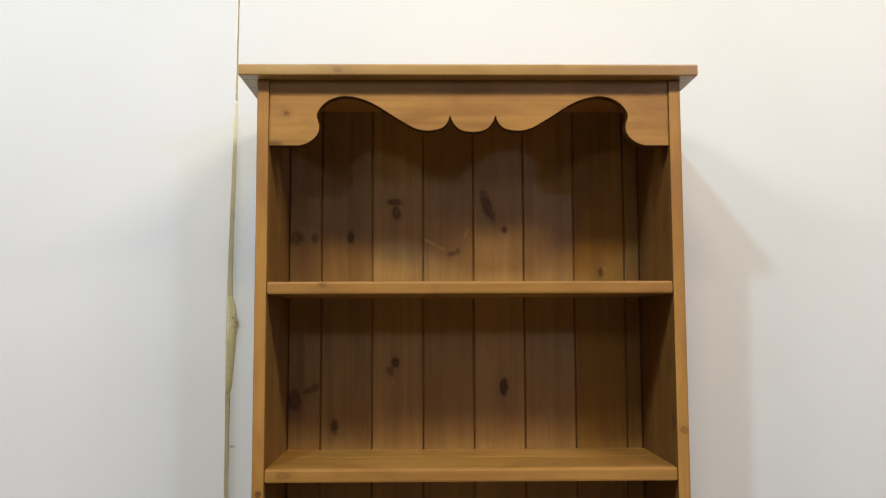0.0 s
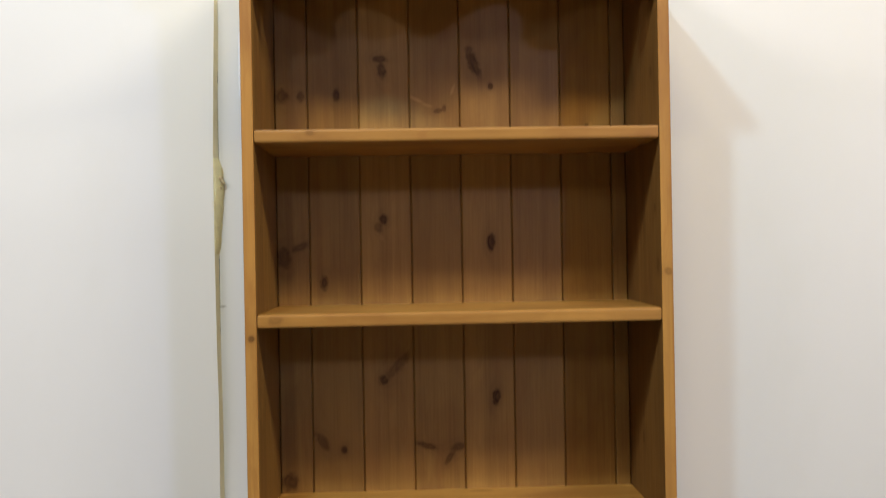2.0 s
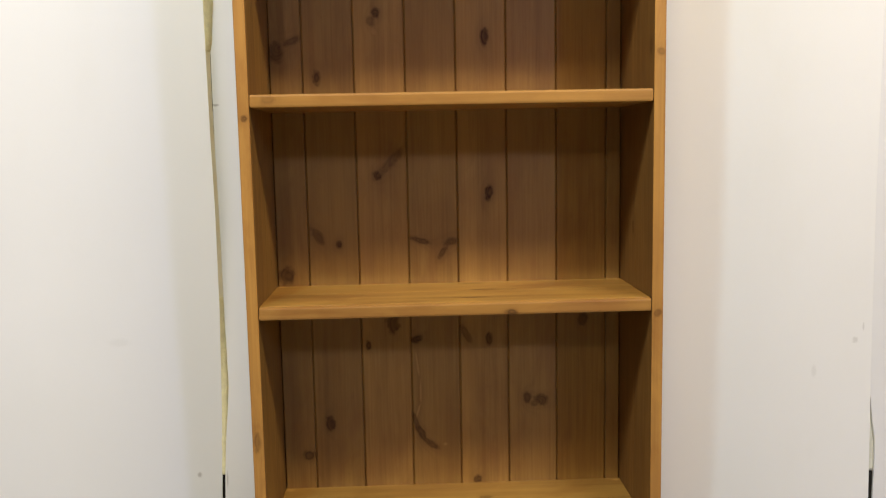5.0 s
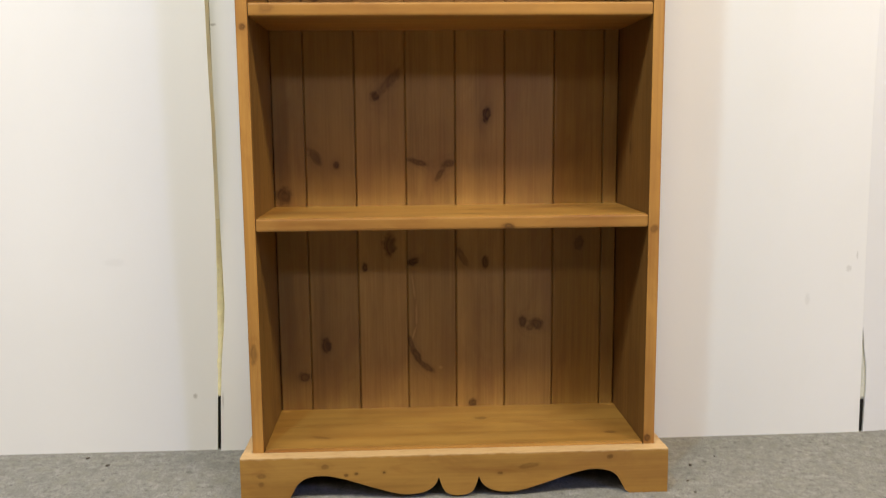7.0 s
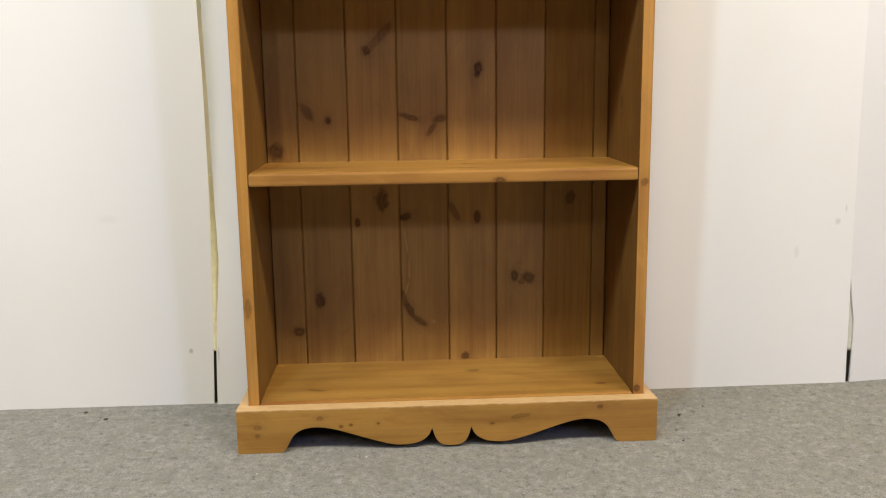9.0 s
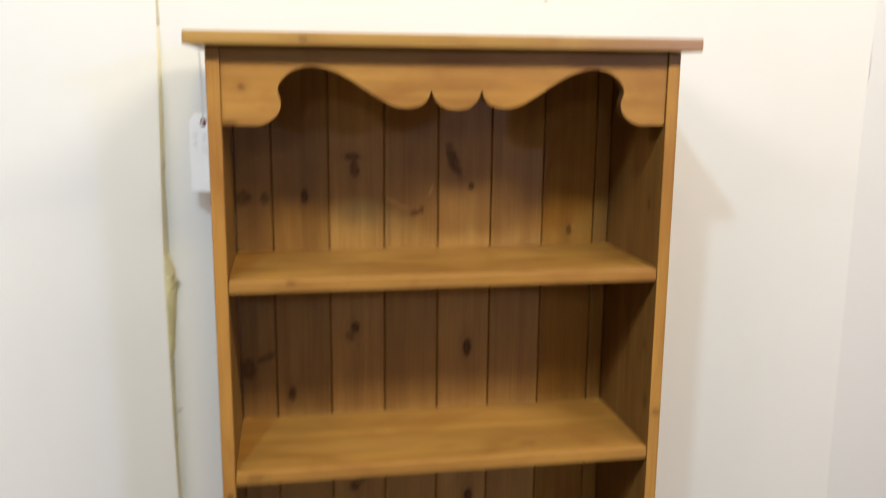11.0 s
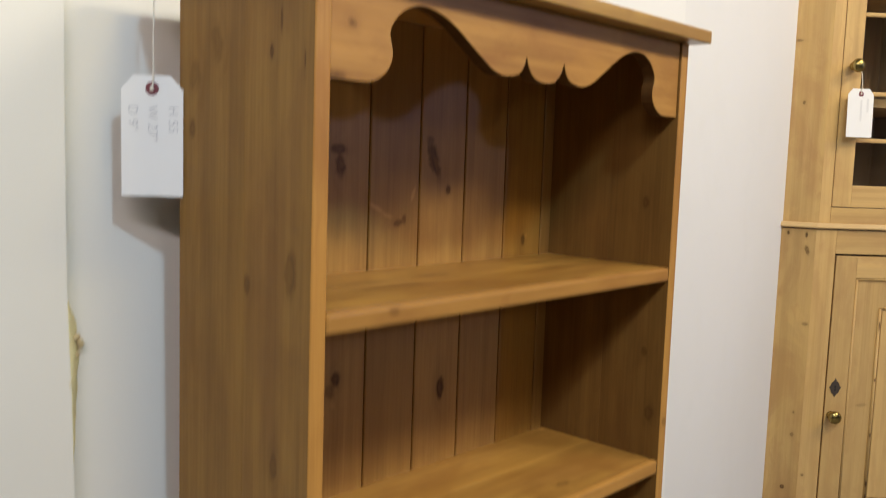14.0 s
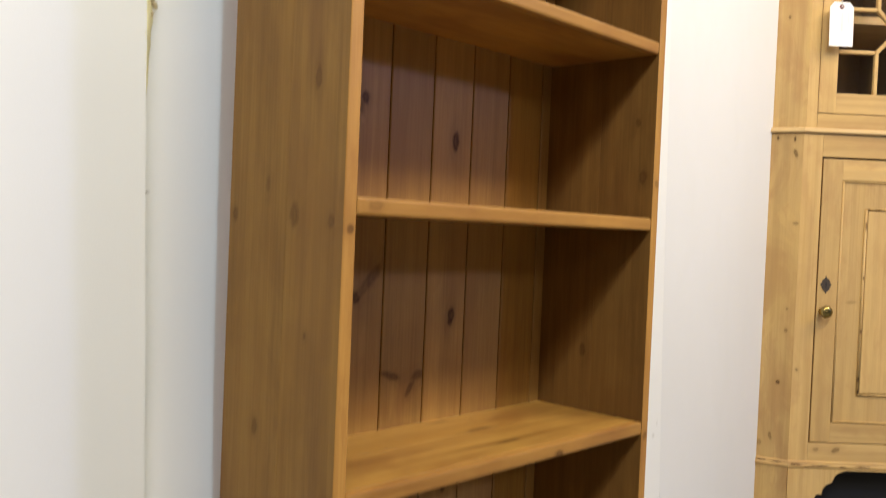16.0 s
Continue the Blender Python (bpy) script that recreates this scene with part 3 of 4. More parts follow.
first_board = [(-0.296, 1.137, 0.014, 0.012, 0, 0.6), (-0.261, 1.137, 0.007, 0.009, 0, 0.6), (-0.295, 0.858, 0.013, 0.018, 0, 0.6), (-0.266, 0.876, 0.017, 0.006, 0.45, 0.55),
               (-0.291, 0.468, 0.014, 0.015, 0, 0.75), (-0.262, 0.136, 0.011, 0.009, 0, 0.75)]
second_board = [(-0.2, 1.139, 0.006, 0.011), (-0.226, 0.813, 0.007, 0.013), (-0.196, 0.521, 0.006, 0.007), (-0.233, 0.537, 0.008, 0.018, 0.6, 0.55), (-0.222, 0.195, 0.009, 0.015, 0.2, 0.8)]
third_board = [(-0.12, 1.181, 0.008, 0.014, 0, 0.7), (-0.122, 1.201, 0.013, 0.006, 0, 0.7), (-0.121, 0.921, 0.007, 0.009), (-0.13, 0.908, 0.008, 0.009, 0, 0.45),
               (-0.126, 0.642, 0.008, 0.009), (-0.1, 0.667, 0.009, 0.032, -0.75, 0.45), (-0.104, 0.377, 0.012, 0.02, 0, 0.7), (-0.15, 0.338, 0.005, 0.008, 0, 0.8)]
fourth_board = [(-0.022, 1.11, 0.011, 0.004, 0.2, 0.6), (-0.012, 1.114, 0.004, 0.006, 0, 0.6), (-0.052, 0.526, 0.020, 0.005, -0.30, 0.65), (0.002, 0.522, 0.013, 0.007, 0.35, 0.6),
                (-0.012, 0.504, 0.005, 0.013, -0.6, 0.6), (-0.063, 0.348, 0.012, 0.007, 0.3, 0.85), (-0.0675, 0.196, 0.0045, 0.017, 0.28, 0.6), (-0.058, 0.173, 0.006, 0.019, 0.5, 0.75),
                (-0.042, 0.153, 0.006, 0.019, 0.9, 0.65)]
fifth_board = [(0.04, 1.193, 0.01, 0.03, 0.35, 0.75), (0.07, 1.152, 0.005, 0.006, 0, 0.9), (0.066, 0.88, 0.0075, 0.015, 0, 0.95), (0.071, 0.608, 0.0075, 0.015, -0.2, 0.95),
               (0.027, 0.354, 0.006, 0.02, 0.5, 0.5), (0.068, 0.345, 0.006, 0.012, 0, 0.8), (0.044, 0.082, 0.008, 0.008, 0, 0.8)]
sixth_board = [(0.137, 0.232, 0.007, 0.011, 0, 0.75), (0.163, 0.229, 0.013, 0.01, -0.3, 0.7), (0.15, 0.222, 0.008, 0.006, 0, 0.5)]
seventh_board = [(0.238, 1.076, 0.005, 0.008, 0, 0.7), (0.239, 0.377, 0.009, 0.012, 0, 0.6)]
eighth_board = []
BOARD_KNOTS = [first_board, second_board, third_board, fourth_board, fifth_board, sixth_board, seventh_board, eighth_board]
PALE = [(-0.062, 0.300, 0.0020, 0.024, 0.12, 0.35), (-0.0575, 0.252, 0.0020, 0.024, 0.0, 0.4), (-0.062, 0.215, 0.0020, 0.014, -0.3, 0.4), (-0.060, 1.130, 0.013, 0.0030, -0.45, 0.5), (0.003, 1.146, 0.0028, 0.010, -0.4, 0.5),
        (-0.042, 1.120, 0.010, 0.0024, -0.25, 0.35), (-0.014, 0.150, 0.004, 0.004, 0, 0.4), (-0.125, 0.890, 0.004, 0.006, 0.5, 0.25), (0.245, 1.082, 0.004, 0.004, 0, 0.35)]
bm = bmesh.new()
slab(bm, -0.300, 0.300, BACK + 0.0104, BACK + 0.0130, 0.60, 0.66)
back_panel = part("back_panel", bm, wood("pine_back_batten", "x", "xz", (), PINE, seed=9), bookcase, "boarded back of tongued and grooved pine")
# board tones; the last two are also lowered for shade in that corner
TONES = [0.85, 0.91, 1.00, 0.98, 1.05, 0.99, 0.82, 0.82]
for i, knots in enumerate(BOARD_KNOTS):
    a, b, tone = GROOVES[i], GROOVES[i + 1], TONES[i]
    tint = tuple(tuple(c * tone * f for c, f in zip(col, (0.97, 1.02, 0.88) if i == 6 else (0.96, 1.05, 1.05))) for col in PINE)
    pale = [(x, z, w, h, turn, p, BACK) for x, z, w, h, turn, p in PALE if a <= x <= b]
    mat = wood("pine_back_board", "z", "xz", [(*k, *(0.0, 0.85)[len(k) - 4:], BACK) for k in knots], tint, seed=11 + i * 3.1, freq=48 + 9 * (i % 3), rough=0.45, deep=0.02, gloss=0.30, patchy=0.55, pale=pale)
    bm = bmesh.new()
    g = 0.0012
    prism(bm, [(a, BACK + 0.0046), (a + g, BACK + 0.0046), (a + g, BACK + 0.0011), (a + g + 0.0014, BACK), (b - g - 0.0014, BACK), (b - g, BACK + 0.0011),
               (b - g, BACK + 0.0046), (b, BACK + 0.0046), (b, BACK + 0.010), (a, BACK + 0.010)], 0.03, 1.3624, "z")
    part("board", bm, mat, back_panel)

# top board, pelmet, shelves, plinth
# lighter than FRONT: the bright reflection on the top is put into the colour
top_mat = wood("pine_top_lit", "x", "xz", [(-0.20, 1.371, 0.006, 0.005, 0, 0.4, -0.022)], tuple((r * 1.08, g * 1.24, b * 1.32) for r, g, b in FRONT), seed=31, deep=0.01, rough=0.28, gloss=0.7)
bm = bmesh.new()
slab(bm, -0.350, 0.347, -0.022, 0.222, 1.3625, 1.380)
soften(bm, 0.0028, 3)
for f in bm.faces:
    f.material_index = 1 if abs(f.normal.x) > 0.8 else 0
end_mat = wood("pine_end_grain", "y", "yz", (), tuple((r * 0.42, g * 0.44, b * 0.46) for r, g, b in FRONT), seed=33, freq=150, rough=0.5, gloss=0.2)
part("top_board", bm, top_mat, bookcase).data.materials.append(end_mat)

MID = 0.005
LOBE = [(0.0, 1.2810), (0.012, 1.2822), (0.022, 1.2865), (0.030, 1.2950), (0.0350, 1.3065)]
SWEEP = [(0.0350, 1.3065), (0.0395, 1.2950), (0.0475, 1.2875), (0.060, 1.2838), (0.076, 1.2835), (0.093, 1.2885), (0.116, 1.3020), (0.152, 1.3245), (0.176, 1.3340), (0.196, 1.3370),
         (0.214, 1.3335), (0.228, 1.3250), (0.2375, 1.3130), (0.2390, 1.3040), (0.2362, 1.2950), (0.2355, 1.2860), (0.2385, 1.2770), (0.2450, 1.2695), (0.2540, 1.2635), (0.2640, 1.2603), (0.2700, 1.2600)]
half = spline(LOBE, 5)[:-1] + spline(SWEEP, 5)
right = [(MID + s, z) for s, z in half] + [(IN, 1.2600)]
left = [(MID - s, z) for s, z in half[1:]] + [(-IN, 1.2600)]
outline = list(reversed(left)) + right + [(IN, 1.3623), (-IN, 1.3623)]
pelmet_mat = wood("pine_pelmet", "x", "xz", [(-0.281, 1.310, 0.006, 0.005, 0, 0.55, 0.0), (-0.297, 1.263, 0.010, 0.005, 0, 0.6, 0.0)], FRONT, seed=37, freq=45, deep=0.01)
bm = bmesh.new()
prism(bm, outline, 0.0040, 0.0215)
soften(bm, 0.0008, 1, 60)
cut_mat = wood("pine_sawn_edge_shaded", "y", "xz", (), tuple((r * 0.22, g * 0.20, b * 0.24) for r, g, b in FRONT), seed=39, freq=120, rough=0.6, gloss=0.12)


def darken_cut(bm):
    """Sawn edges get a darker end grain, with the shade under the board painted in."""
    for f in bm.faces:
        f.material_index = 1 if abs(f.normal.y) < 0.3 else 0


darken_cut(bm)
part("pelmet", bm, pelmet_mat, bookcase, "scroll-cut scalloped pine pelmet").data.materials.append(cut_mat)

SHELVES = [(1.0330, 1.0520, [(-0.222, 1.047, 0.007, 0.005, 0, 0.35, 0.0), (0.080, 0.178, 0.010, 0.004, 0, 0.7, 1.052), (-0.034, 0.134, 0.030, 0.006, 0.05, 0.50, 1.052), (-0.150, 0.130, 0.036, 0.008, 0, 0.32, 1.052),
                            (0.183, 0.142, 0.022, 0.005, 0, 0.50, 1.052), (0.163, 0.097, 0.026, 0.006, 0, 0.45, 1.052), (-0.137, 0.091, 0.050, 0.008, 0, 0.28, 1.052), (-0.041, 0.068, 0.012, 0.004, 0, 0.3, 1.052)]),
           (0.7545, 0.7740, [(-0.279, 0.765, 0.012, 0.006, 0, 0.35, 0.0), (0.128, 0.040, 0.014, 0.005, 0, 0.5, 0.774)]),
           (0.4290, 0.4490, [(0.086, 0.433, 0.010, 0.005, 0, 0.75, 0.0), (0.036, 0.192, 0.022, 0.0045, 0, 0.55, 0.449), (0.055, 0.125, 0.026, 0.0050, 0, 0.70, 0.449), (0.028, 0.050, 0.026, 0.0050, 0, 0.70, 0.449)]),
           (0.0560, 0.0750, [(-0.221, 0.058, 0.016, 0.005, 0.3, 0.45, 0.075), (0.053, 0.139, 0.010, 0.007, 0, 0.5, 0.075), (0.265, 0.052, 0.010, 0.006, 0, 0.5, 0.075)])]
for n, (z0, z1, knots) in enumerate(SHELVES):
    top_knots = [k for k in knots if k[6] > 0.01]
    front_knots = [k for k in knots if k[6] <= 0.01]
    m1 = wood("pine_shelf", "x", "xy", top_knots, tuple((r * 0.87, g * 0.95, b * 0.92) if n == 3 else (r, g * 1.05, b) for r, g, b in FRONT), seed=41 + 5 * n, freq=48, deep=0.012, rough=0.32, gloss=0.45, patchy=1.7 if n == 0 else 1.15, bands=0.65,
              pale=[(-0.297, 0.198, 0.008, 0.006, 0.3, 0.6, z1), (0.298, 0.199, 0.007, 0.005, 0, 0.6, z1), (0.285, 0.203, 0.010, 0.0025, 0, 0.35, z1), (-0.12, 0.2045, 0.06, 0.0015, 0, 0.3, z1)])
    m2 = wood("pine_shelf_edge", "x", "xz", front_knots, FRONT, seed=43 + 5 * n, freq=60, deep=0.012, rough=0.42)
    shelf = box_part("shelf", (-IN + 0.0003, IN - 0.0003, 0.1182, BACK, z0, z1), m1, bookcase, "", 0.0003)
    box_part("board", (-IN + 0.0003, IN - 0.0003, 0.0005, 0.0125, z0, z1), m2, shelf, "", 0.0034)
    box_part("board", (-IN + 0.0003, IN - 0.0003, 0.0126, 0.1180, z0, z1), m1, shelf, "", 0.0008)

PM = 0.004
P_LOBE = [(0.0, 0.0035), (0.012, 0.0048), (0.021, 0.0095), (0.027, 0.0190), (0.0320, 0.0345)]
P_SWEEP = [(0.0320, 0.0345), (0.0370, 0.0235), (0.0460, 0.0150), (0.060, 0.0095), (0.080, 0.0075), (0.100, 0.0095), (0.135, 0.0195), (0.180, 0.0345), (0.205, 0.0405), (0.225, 0.0415),
           (0.243, 0.0375), (0.255, 0.0290), (0.263, 0.0160), (0.269, 0.0050), (0.276, 0.0)]
half = spline(P_LOBE, 5)[:-1] + spline(P_SWEEP, 5)
PW = 0.3415
outline = [(-PW, 0.0)] + [(PM - s, z) for s, z in reversed(half[1:])] + [(PM + s, z) for s, z in half] + [(PW, 0.0), (PW, 0.0730), (-PW, 0.0730)]
plinth_knots = [(-0.309, 0.044, 0.008, 0.004, 0, 0.4), (-0.309, 0.030, 0.005, 0.004, 0, 0.4), (-0.175, 0.042, 0.003, 0.0025, 0, 0.7), (-0.159, 0.044, 0.003, 0.002, 0, 0.7), (-0.208, 0.056, 0.006, 0.004, 0, 0.4),
                (-0.115, 0.045, 0.0025, 0.002, 0, 0.7), (0.115, 0.050, 0.018, 0.004, 0.15, 0.35), (0.070, 0.039, 0.004, 0.002, 0, 0.6), (0.247, 0.062, 0.005, 0.004, 0, 0.6)]
plinth_mat = wood("pine_plinth", "x", "xz", [(*k, -0.024) for k in plinth_knots], tuple((r * 0.93, g * 0.99, b * 0.95) for r, g, b in FRONT), seed=71, freq=50, deep=0.012, lit_top=0.0715, patchy=1.1)
bm = bmesh.new()
prism(bm, outline, -0.0240, -0.0002)
soften(bm, 0.0042, 3, 62)
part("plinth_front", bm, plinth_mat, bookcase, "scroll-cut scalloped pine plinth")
for sgn in (-1, 1):
    x0, x1 = sorted((sgn * (OUT + 0.0004), sgn * PW))
    bm = bmesh.new()
    prism(bm, [(0.0, 0.0), (0.055, 0.0), (0.068, 0.024), (0.085, 0.034), (0.13, 0.034), (0.147, 0.024), (0.16, 0.0), (0.218, 0.0), (0.218, 0.0730), (0.0, 0.0730)], x0, x1, "x")
    soften(bm, 0.003, 2, 62)
    part("plinth_side", bm, wood("pine_plinth_side", "y", "yz", (), FRONT, seed=77 + sgn, freq=50, lit_top=0.0715), bookcase)

# ---------------------------------------------------------------- price tags


def price_tag(name_label, m, lines, string_points, size=(0.060, 0.121)):
    """A strung card tag. Its local x runs along its width, y into it, z up; z = 0 at the foot."""
    w, h = size
    tag = thing("price_tag", name_label, "price tag", m, "price tags")
    hole = (0.0, h - 0.013)
    bm = bmesh.new()
    prism(bm, [(-w / 2, 0), (w / 2, 0), (w / 2, h - 0.014), (w / 2 - 0.012, h), (-w / 2 + 0.012, h), (-w / 2, h - 0.014)], 0.0, 0.0006)
    part("card", bm, card_mat, tag)
    bm = bmesh.new()
    turned(bm, [(0.0028, -0.0012), (0.0062, -0.0009), (0.0066, -0.0003), (0.0066, 0.0012), (0.0028, 0.0013)], 28)
    bmesh.ops.translate(bm, verts=bm.verts, vec=(hole[0], 0, hole[1]))
    part("eyelet", bm, eyelet_mat, tag, "maroon reinforced eyelet")
    for words, across, mat in lines:
        # the lines run down the card, the first on its right
        turn = Matrix(((0, 1, 0, 0), (0, 0, -1, 0), (-1, 0, 0, 0), (0, 0, 0, 1)))
        place = Matrix.Translation((across, -0.0004, h - 0.030)) @ turn
        lettering("writing", words, 0.0135, place, mat, tag, "pencilled size")
    bm = bmesh.new()
    tube(bm, spline([(hole[0], -0.0016, hole[1] - 0.002)] + string_points, 6), 0.0008)
    string = part("string", bm, string_mat, tag, "thin white cotton string", True)
    bm = bmesh.new()
    bmesh.ops.create_icosphere(bm, subdivisions=2, radius=0.0024, matrix=Matrix.Translation((hole[0], -0.0016, hole[1])) @ Matrix.Diagonal((1, 0.6, 1.1, 1)))
    part("knot", bm, string_mat, string, "", True)
    return tag


yaw = math.atan2(0.197 - 0.234, -0.333 + 0.381)
m = pose(-0.3510, 0.2260, 1.146, 0, 0, math.degrees(yaw))
inv = m.inverted()
price_tag("white card price tag with pencilled sizes, hung from the bookcase top", m,
          [("H 55", 0.0160, pencil_mat), ("W 27\"", -0.0040, pencil_mat), ("D 9\"", -0.0230, pencil_mat)],
          [tuple(inv @ Vector(p)) for p in ((-0.3512, 0.2235, 1.264), (-0.3514, 0.2225, 1.30), (-0.3520, 0.2205, 1.345), (-0.3525, 0.2185, 1.368))])
bm = bmesh.new()
turned(bm, [(0.0035, -0.0008), (0.0042, 0.0), (0.0035, 0.0012), (0.0012, 0.0016)], 16)
bmesh.ops.transform(bm, matrix=pose(-0.3508, 0.2175, 1.3700, 0, 0, -90), verts=bm.verts)
lone("drawing_pin", bm, iron_mat, "small dark drawing pin in the bookcase top", "pin")

# ---------------------------------------------------------------- the corner cupboard
OLD_PINE = ((0.560, 0.370, 0.150), (0.485, 0.305, 0.112))
cup_m = pose(1.509, 0.183, 0, 0, 0, -45)
cupboard = thing("corner_cupboard", "antique stripped pine corner cupboard with glazed upper door", "cupboard", cup_m)
WIDE = 0.62          # door width
EDGE = 0.056         # face stile beside the door
face_v = wood("old_pine_upright", "z", "xz", [(-0.045, 0.40, 0.004, 0.004, 0, 0.6, 0.0)], OLD_PINE, 91, 42, 0.52, 0.03, 0.35, patchy=0.75, heart=0.10)
face_h = wood("old_pine_rail", "x", "xz", [(0.075, 0.182, 0.012, 0.006, 0.4, 0.55, 0.0), (0.02, 0.182, 0.008, 0.005, 0, 0.4, 0.0)], OLD_PINE, 95, 42, 0.52, 0.03, 0.35, patchy=0.75, heart=0.10)
side_v = wood("old_pine_return", "z", "xz",
              [(-0.088, 0.362, 0.0045, 0.005, 0, 0.9, 0.02), (-0.10, 0.21, 0.004, 0.012, 0.2, 0.55, 0.02), (-0.075, 0.505, 0.004, 0.006, 0, 0.5, 0.02), (-0.075, 0.565, 0.003, 0.004, 0, 0.5, 0.02),
               (-0.115, 1.034, 0.0028, 0.006, 0, 0.85, 0.02), (-0.076, 1.030, 0.0028, 0.008, 0, 0.85, 0.02), (-0.072, 0.99, 0.005, 0.012, 0.3, 0.7, 0.02), (-0.10, 1.365, 0.003, 0.005, 0, 0.7, 0.02),
               (-0.12, 1.52, 0.010, 0.003, 0, 0.5, 0.02), (-0.125, 0.19, 0.006, 0.008, 0, 0.4, 0.02), (-0.065, 0.80, 0.008, 0.005, 0, 0.45, 0.02)], OLD_PINE, 99, 38, 0.5, 0.05, 0.3, patchy=1.25, heart=0.10)
door_v = wood("old_pine_door", "z", "xz", [(0.100, 0.590, 0.014, 0.004, 0.1, 0.25, 0.0)], OLD_PINE, 103, 42, 0.5, 0.03, 0.3, patchy=0.75, heart=0.10)
door_h = wood("old_pine_door_rail", "x", "xz", [], OLD_PINE, 107, 42, 0.5, 0.03, 0.3, patchy=0.75, heart=0.10)
dark_inside = wood("dark_inside_wood", "z", "xz", [], ((0.16, 0.095, 0.045), (0.10, 0.055, 0.025)), 111, 40, 0.55)
# paler than OLD_PINE: the cream highlight along the moulding is painted in
waist_mat = wood("pale_pine_highlight", "x", "xz", [], ((0.62, 0.44, 0.22), (0.52, 0.35, 0.15)), 117, 60, 0.5, patchy=0.5)
inner_shelf = wood("old_pine_shelf", "x", "xz", [], ((0.34, 0.22, 0.10), (0.25, 0.15, 0.06)), 113, 40, 0.55)
mould_mat = wood("old_pine_moulding", "x", "xz", [(-0.035, 0.1405, 0.018, 0.0022, 0, 0.95, 0.0), (0.035, 0.1385, 0.026, 0.0022, 0, 0.95, 0.0), (0.095, 0.137, 0.010, 0.002, 0, 0.9, 0.0), (0.15, 0.139, 0.020, 0.0022, 0, 0.9, 0.0), (-0.085, 0.1435, 0.012, 0.0016, 0, 0.9, 0.012), (-0.12, 0.1445, 0.012, 0.0016, 0, 0.9, 0.03), (0.0, 0.1345, 0.012, 0.0015, 0, 0.7, 0.0)], OLD_PINE, 115, 60, 0.5, 0.03, 0.4)


def return_panel(z0, z1, mirror, out=(-0.150, 0.047), near=(-EDGE, 0.0)):
    """The short side that leads from the diagonal face to the wall."""
    pts = [near, out, (out[0] + 0.006, out[1] + 0.018), (near[0] + 0.004, near[1] + 0.018)]
    if mirror:
        pts = [(WIDE - x, y) for x, y in pts]
    bm = bmesh.new()
    prism(bm, pts, z0, z1, "z")
    soften(bm, 0.0003, 1)
    part("return_panel", bm, side_v, cupboard)


def band(name, mat, profile):
    """A moulding that runs round the face and both returns. profile: (out, height) from its foot up."""
    base = [(-0.150 - 0.002, 0.047), (-EDGE, 0.0), (WIDE + EDGE, 0.0), (WIDE + 0.152, 0.047)]
    outs = [(-0.45, -0.9), (-0.22, -1.0), (0.22, -1.0), (0.45, -0.9)]
    bm = bmesh.new()
    rows = []
    for o, z in profile:
        rows.append([bm.verts.new((x + ox * o, y + oy * o, z)) for (x, y), (ox, oy) in zip(base, outs)])
    rows.append([bm.verts.new((x, y + 0.012, profile[-1][1])) for x, y in base])
    rows.append([bm.verts.new((x, y + 0.012, profile[0][1])) for x, y in base])
    for a, b in zip(rows, rows[1:] + rows[:1]):
        for k in range(3):
            bm.faces.new((a[k], a[k + 1], b[k + 1], b[k]))
    bm.faces.new([r[0] for r in rows]), bm.faces.new([r[3] for r in rows])
    bmesh.ops.recalc_face_normals(bm, faces=bm.faces)
    part(name, bm, mat, cupboard)


for mirror in (False, True):
    return_panel(0.150, 1.045, mirror)
    return_panel(1.062, 2.02, mirror, (-0.144, 0.050), (-EDGE + 0.006, 0.003))
    return_panel(0.0, 0.150, mirror, (-0.155, 0.0475), (-EDGE - 0.001, -0.003))
for x0, x1 in ((-EDGE + 0.0001, -0.0025), (WIDE + 0.0025, WIDE + EDGE - 0.0001)):
    box_part("stile", (x0, x1, 0.0, 0.022, 0.1495, 1.045), face_v, cupboard, "", 0.0004)
    a, b = (x0 + 0.006, x1 - 0.0185) if x0 < 0 else (x0 + 0.0185, x1 - 0.006)
    box_part("stile", (a, b, 0.004, 0.026, 1.062, 2.02), face_v, cupboard)
box_part("rail", (-0.0022, WIDE + 0.0022, 0.0, 0.022, 0.985, 1.045), face_h, cupboard, "", 0.0004)
box_part("rail", (-0.0022, WIDE + 0.0022, 0.0, 0.022, 0.1495, 0.2005), face_h, cupboard, "", 0.0004)
box_part("rail", (-0.0205, WIDE + 0.0205, 0.004, 0.026, 1.062, 1.1020), face_h, cupboard)
box_part("rail", (-0.0205, WIDE + 0.0205, 0.004, 0.026, 1.93, 2.02), face_h, cupboard)
band("waist_moulding", waist_mat, [(0.0005, 1.0475), (0.0055, 1.0480), (0.0080, 1.0500), (0.0085, 1.0530), (0.0060, 1.0560), (0.0045, 1.0600), (0.0010, 1.0622)])
band("base_moulding", mould_mat, [(0.0005, 0.1300), (0.0042, 0.1310), (0.0060, 0.1345), (0.0058, 0.1400), (0.0035, 0.1425), (0.0040, 0.1455), (0.0030, 0.1485), (0.0005, 0.1505)])
bm = bmesh.new()
prism(bm, [(-0.145, 0.043), (-EDGE, -0.004), (WIDE + EDGE, -0.004), (WIDE + 0.145, 0.043), (WIDE / 2, 0.49)], 2.02, 2.045, "z")
part("top_board", bm, face_h, cupboard)

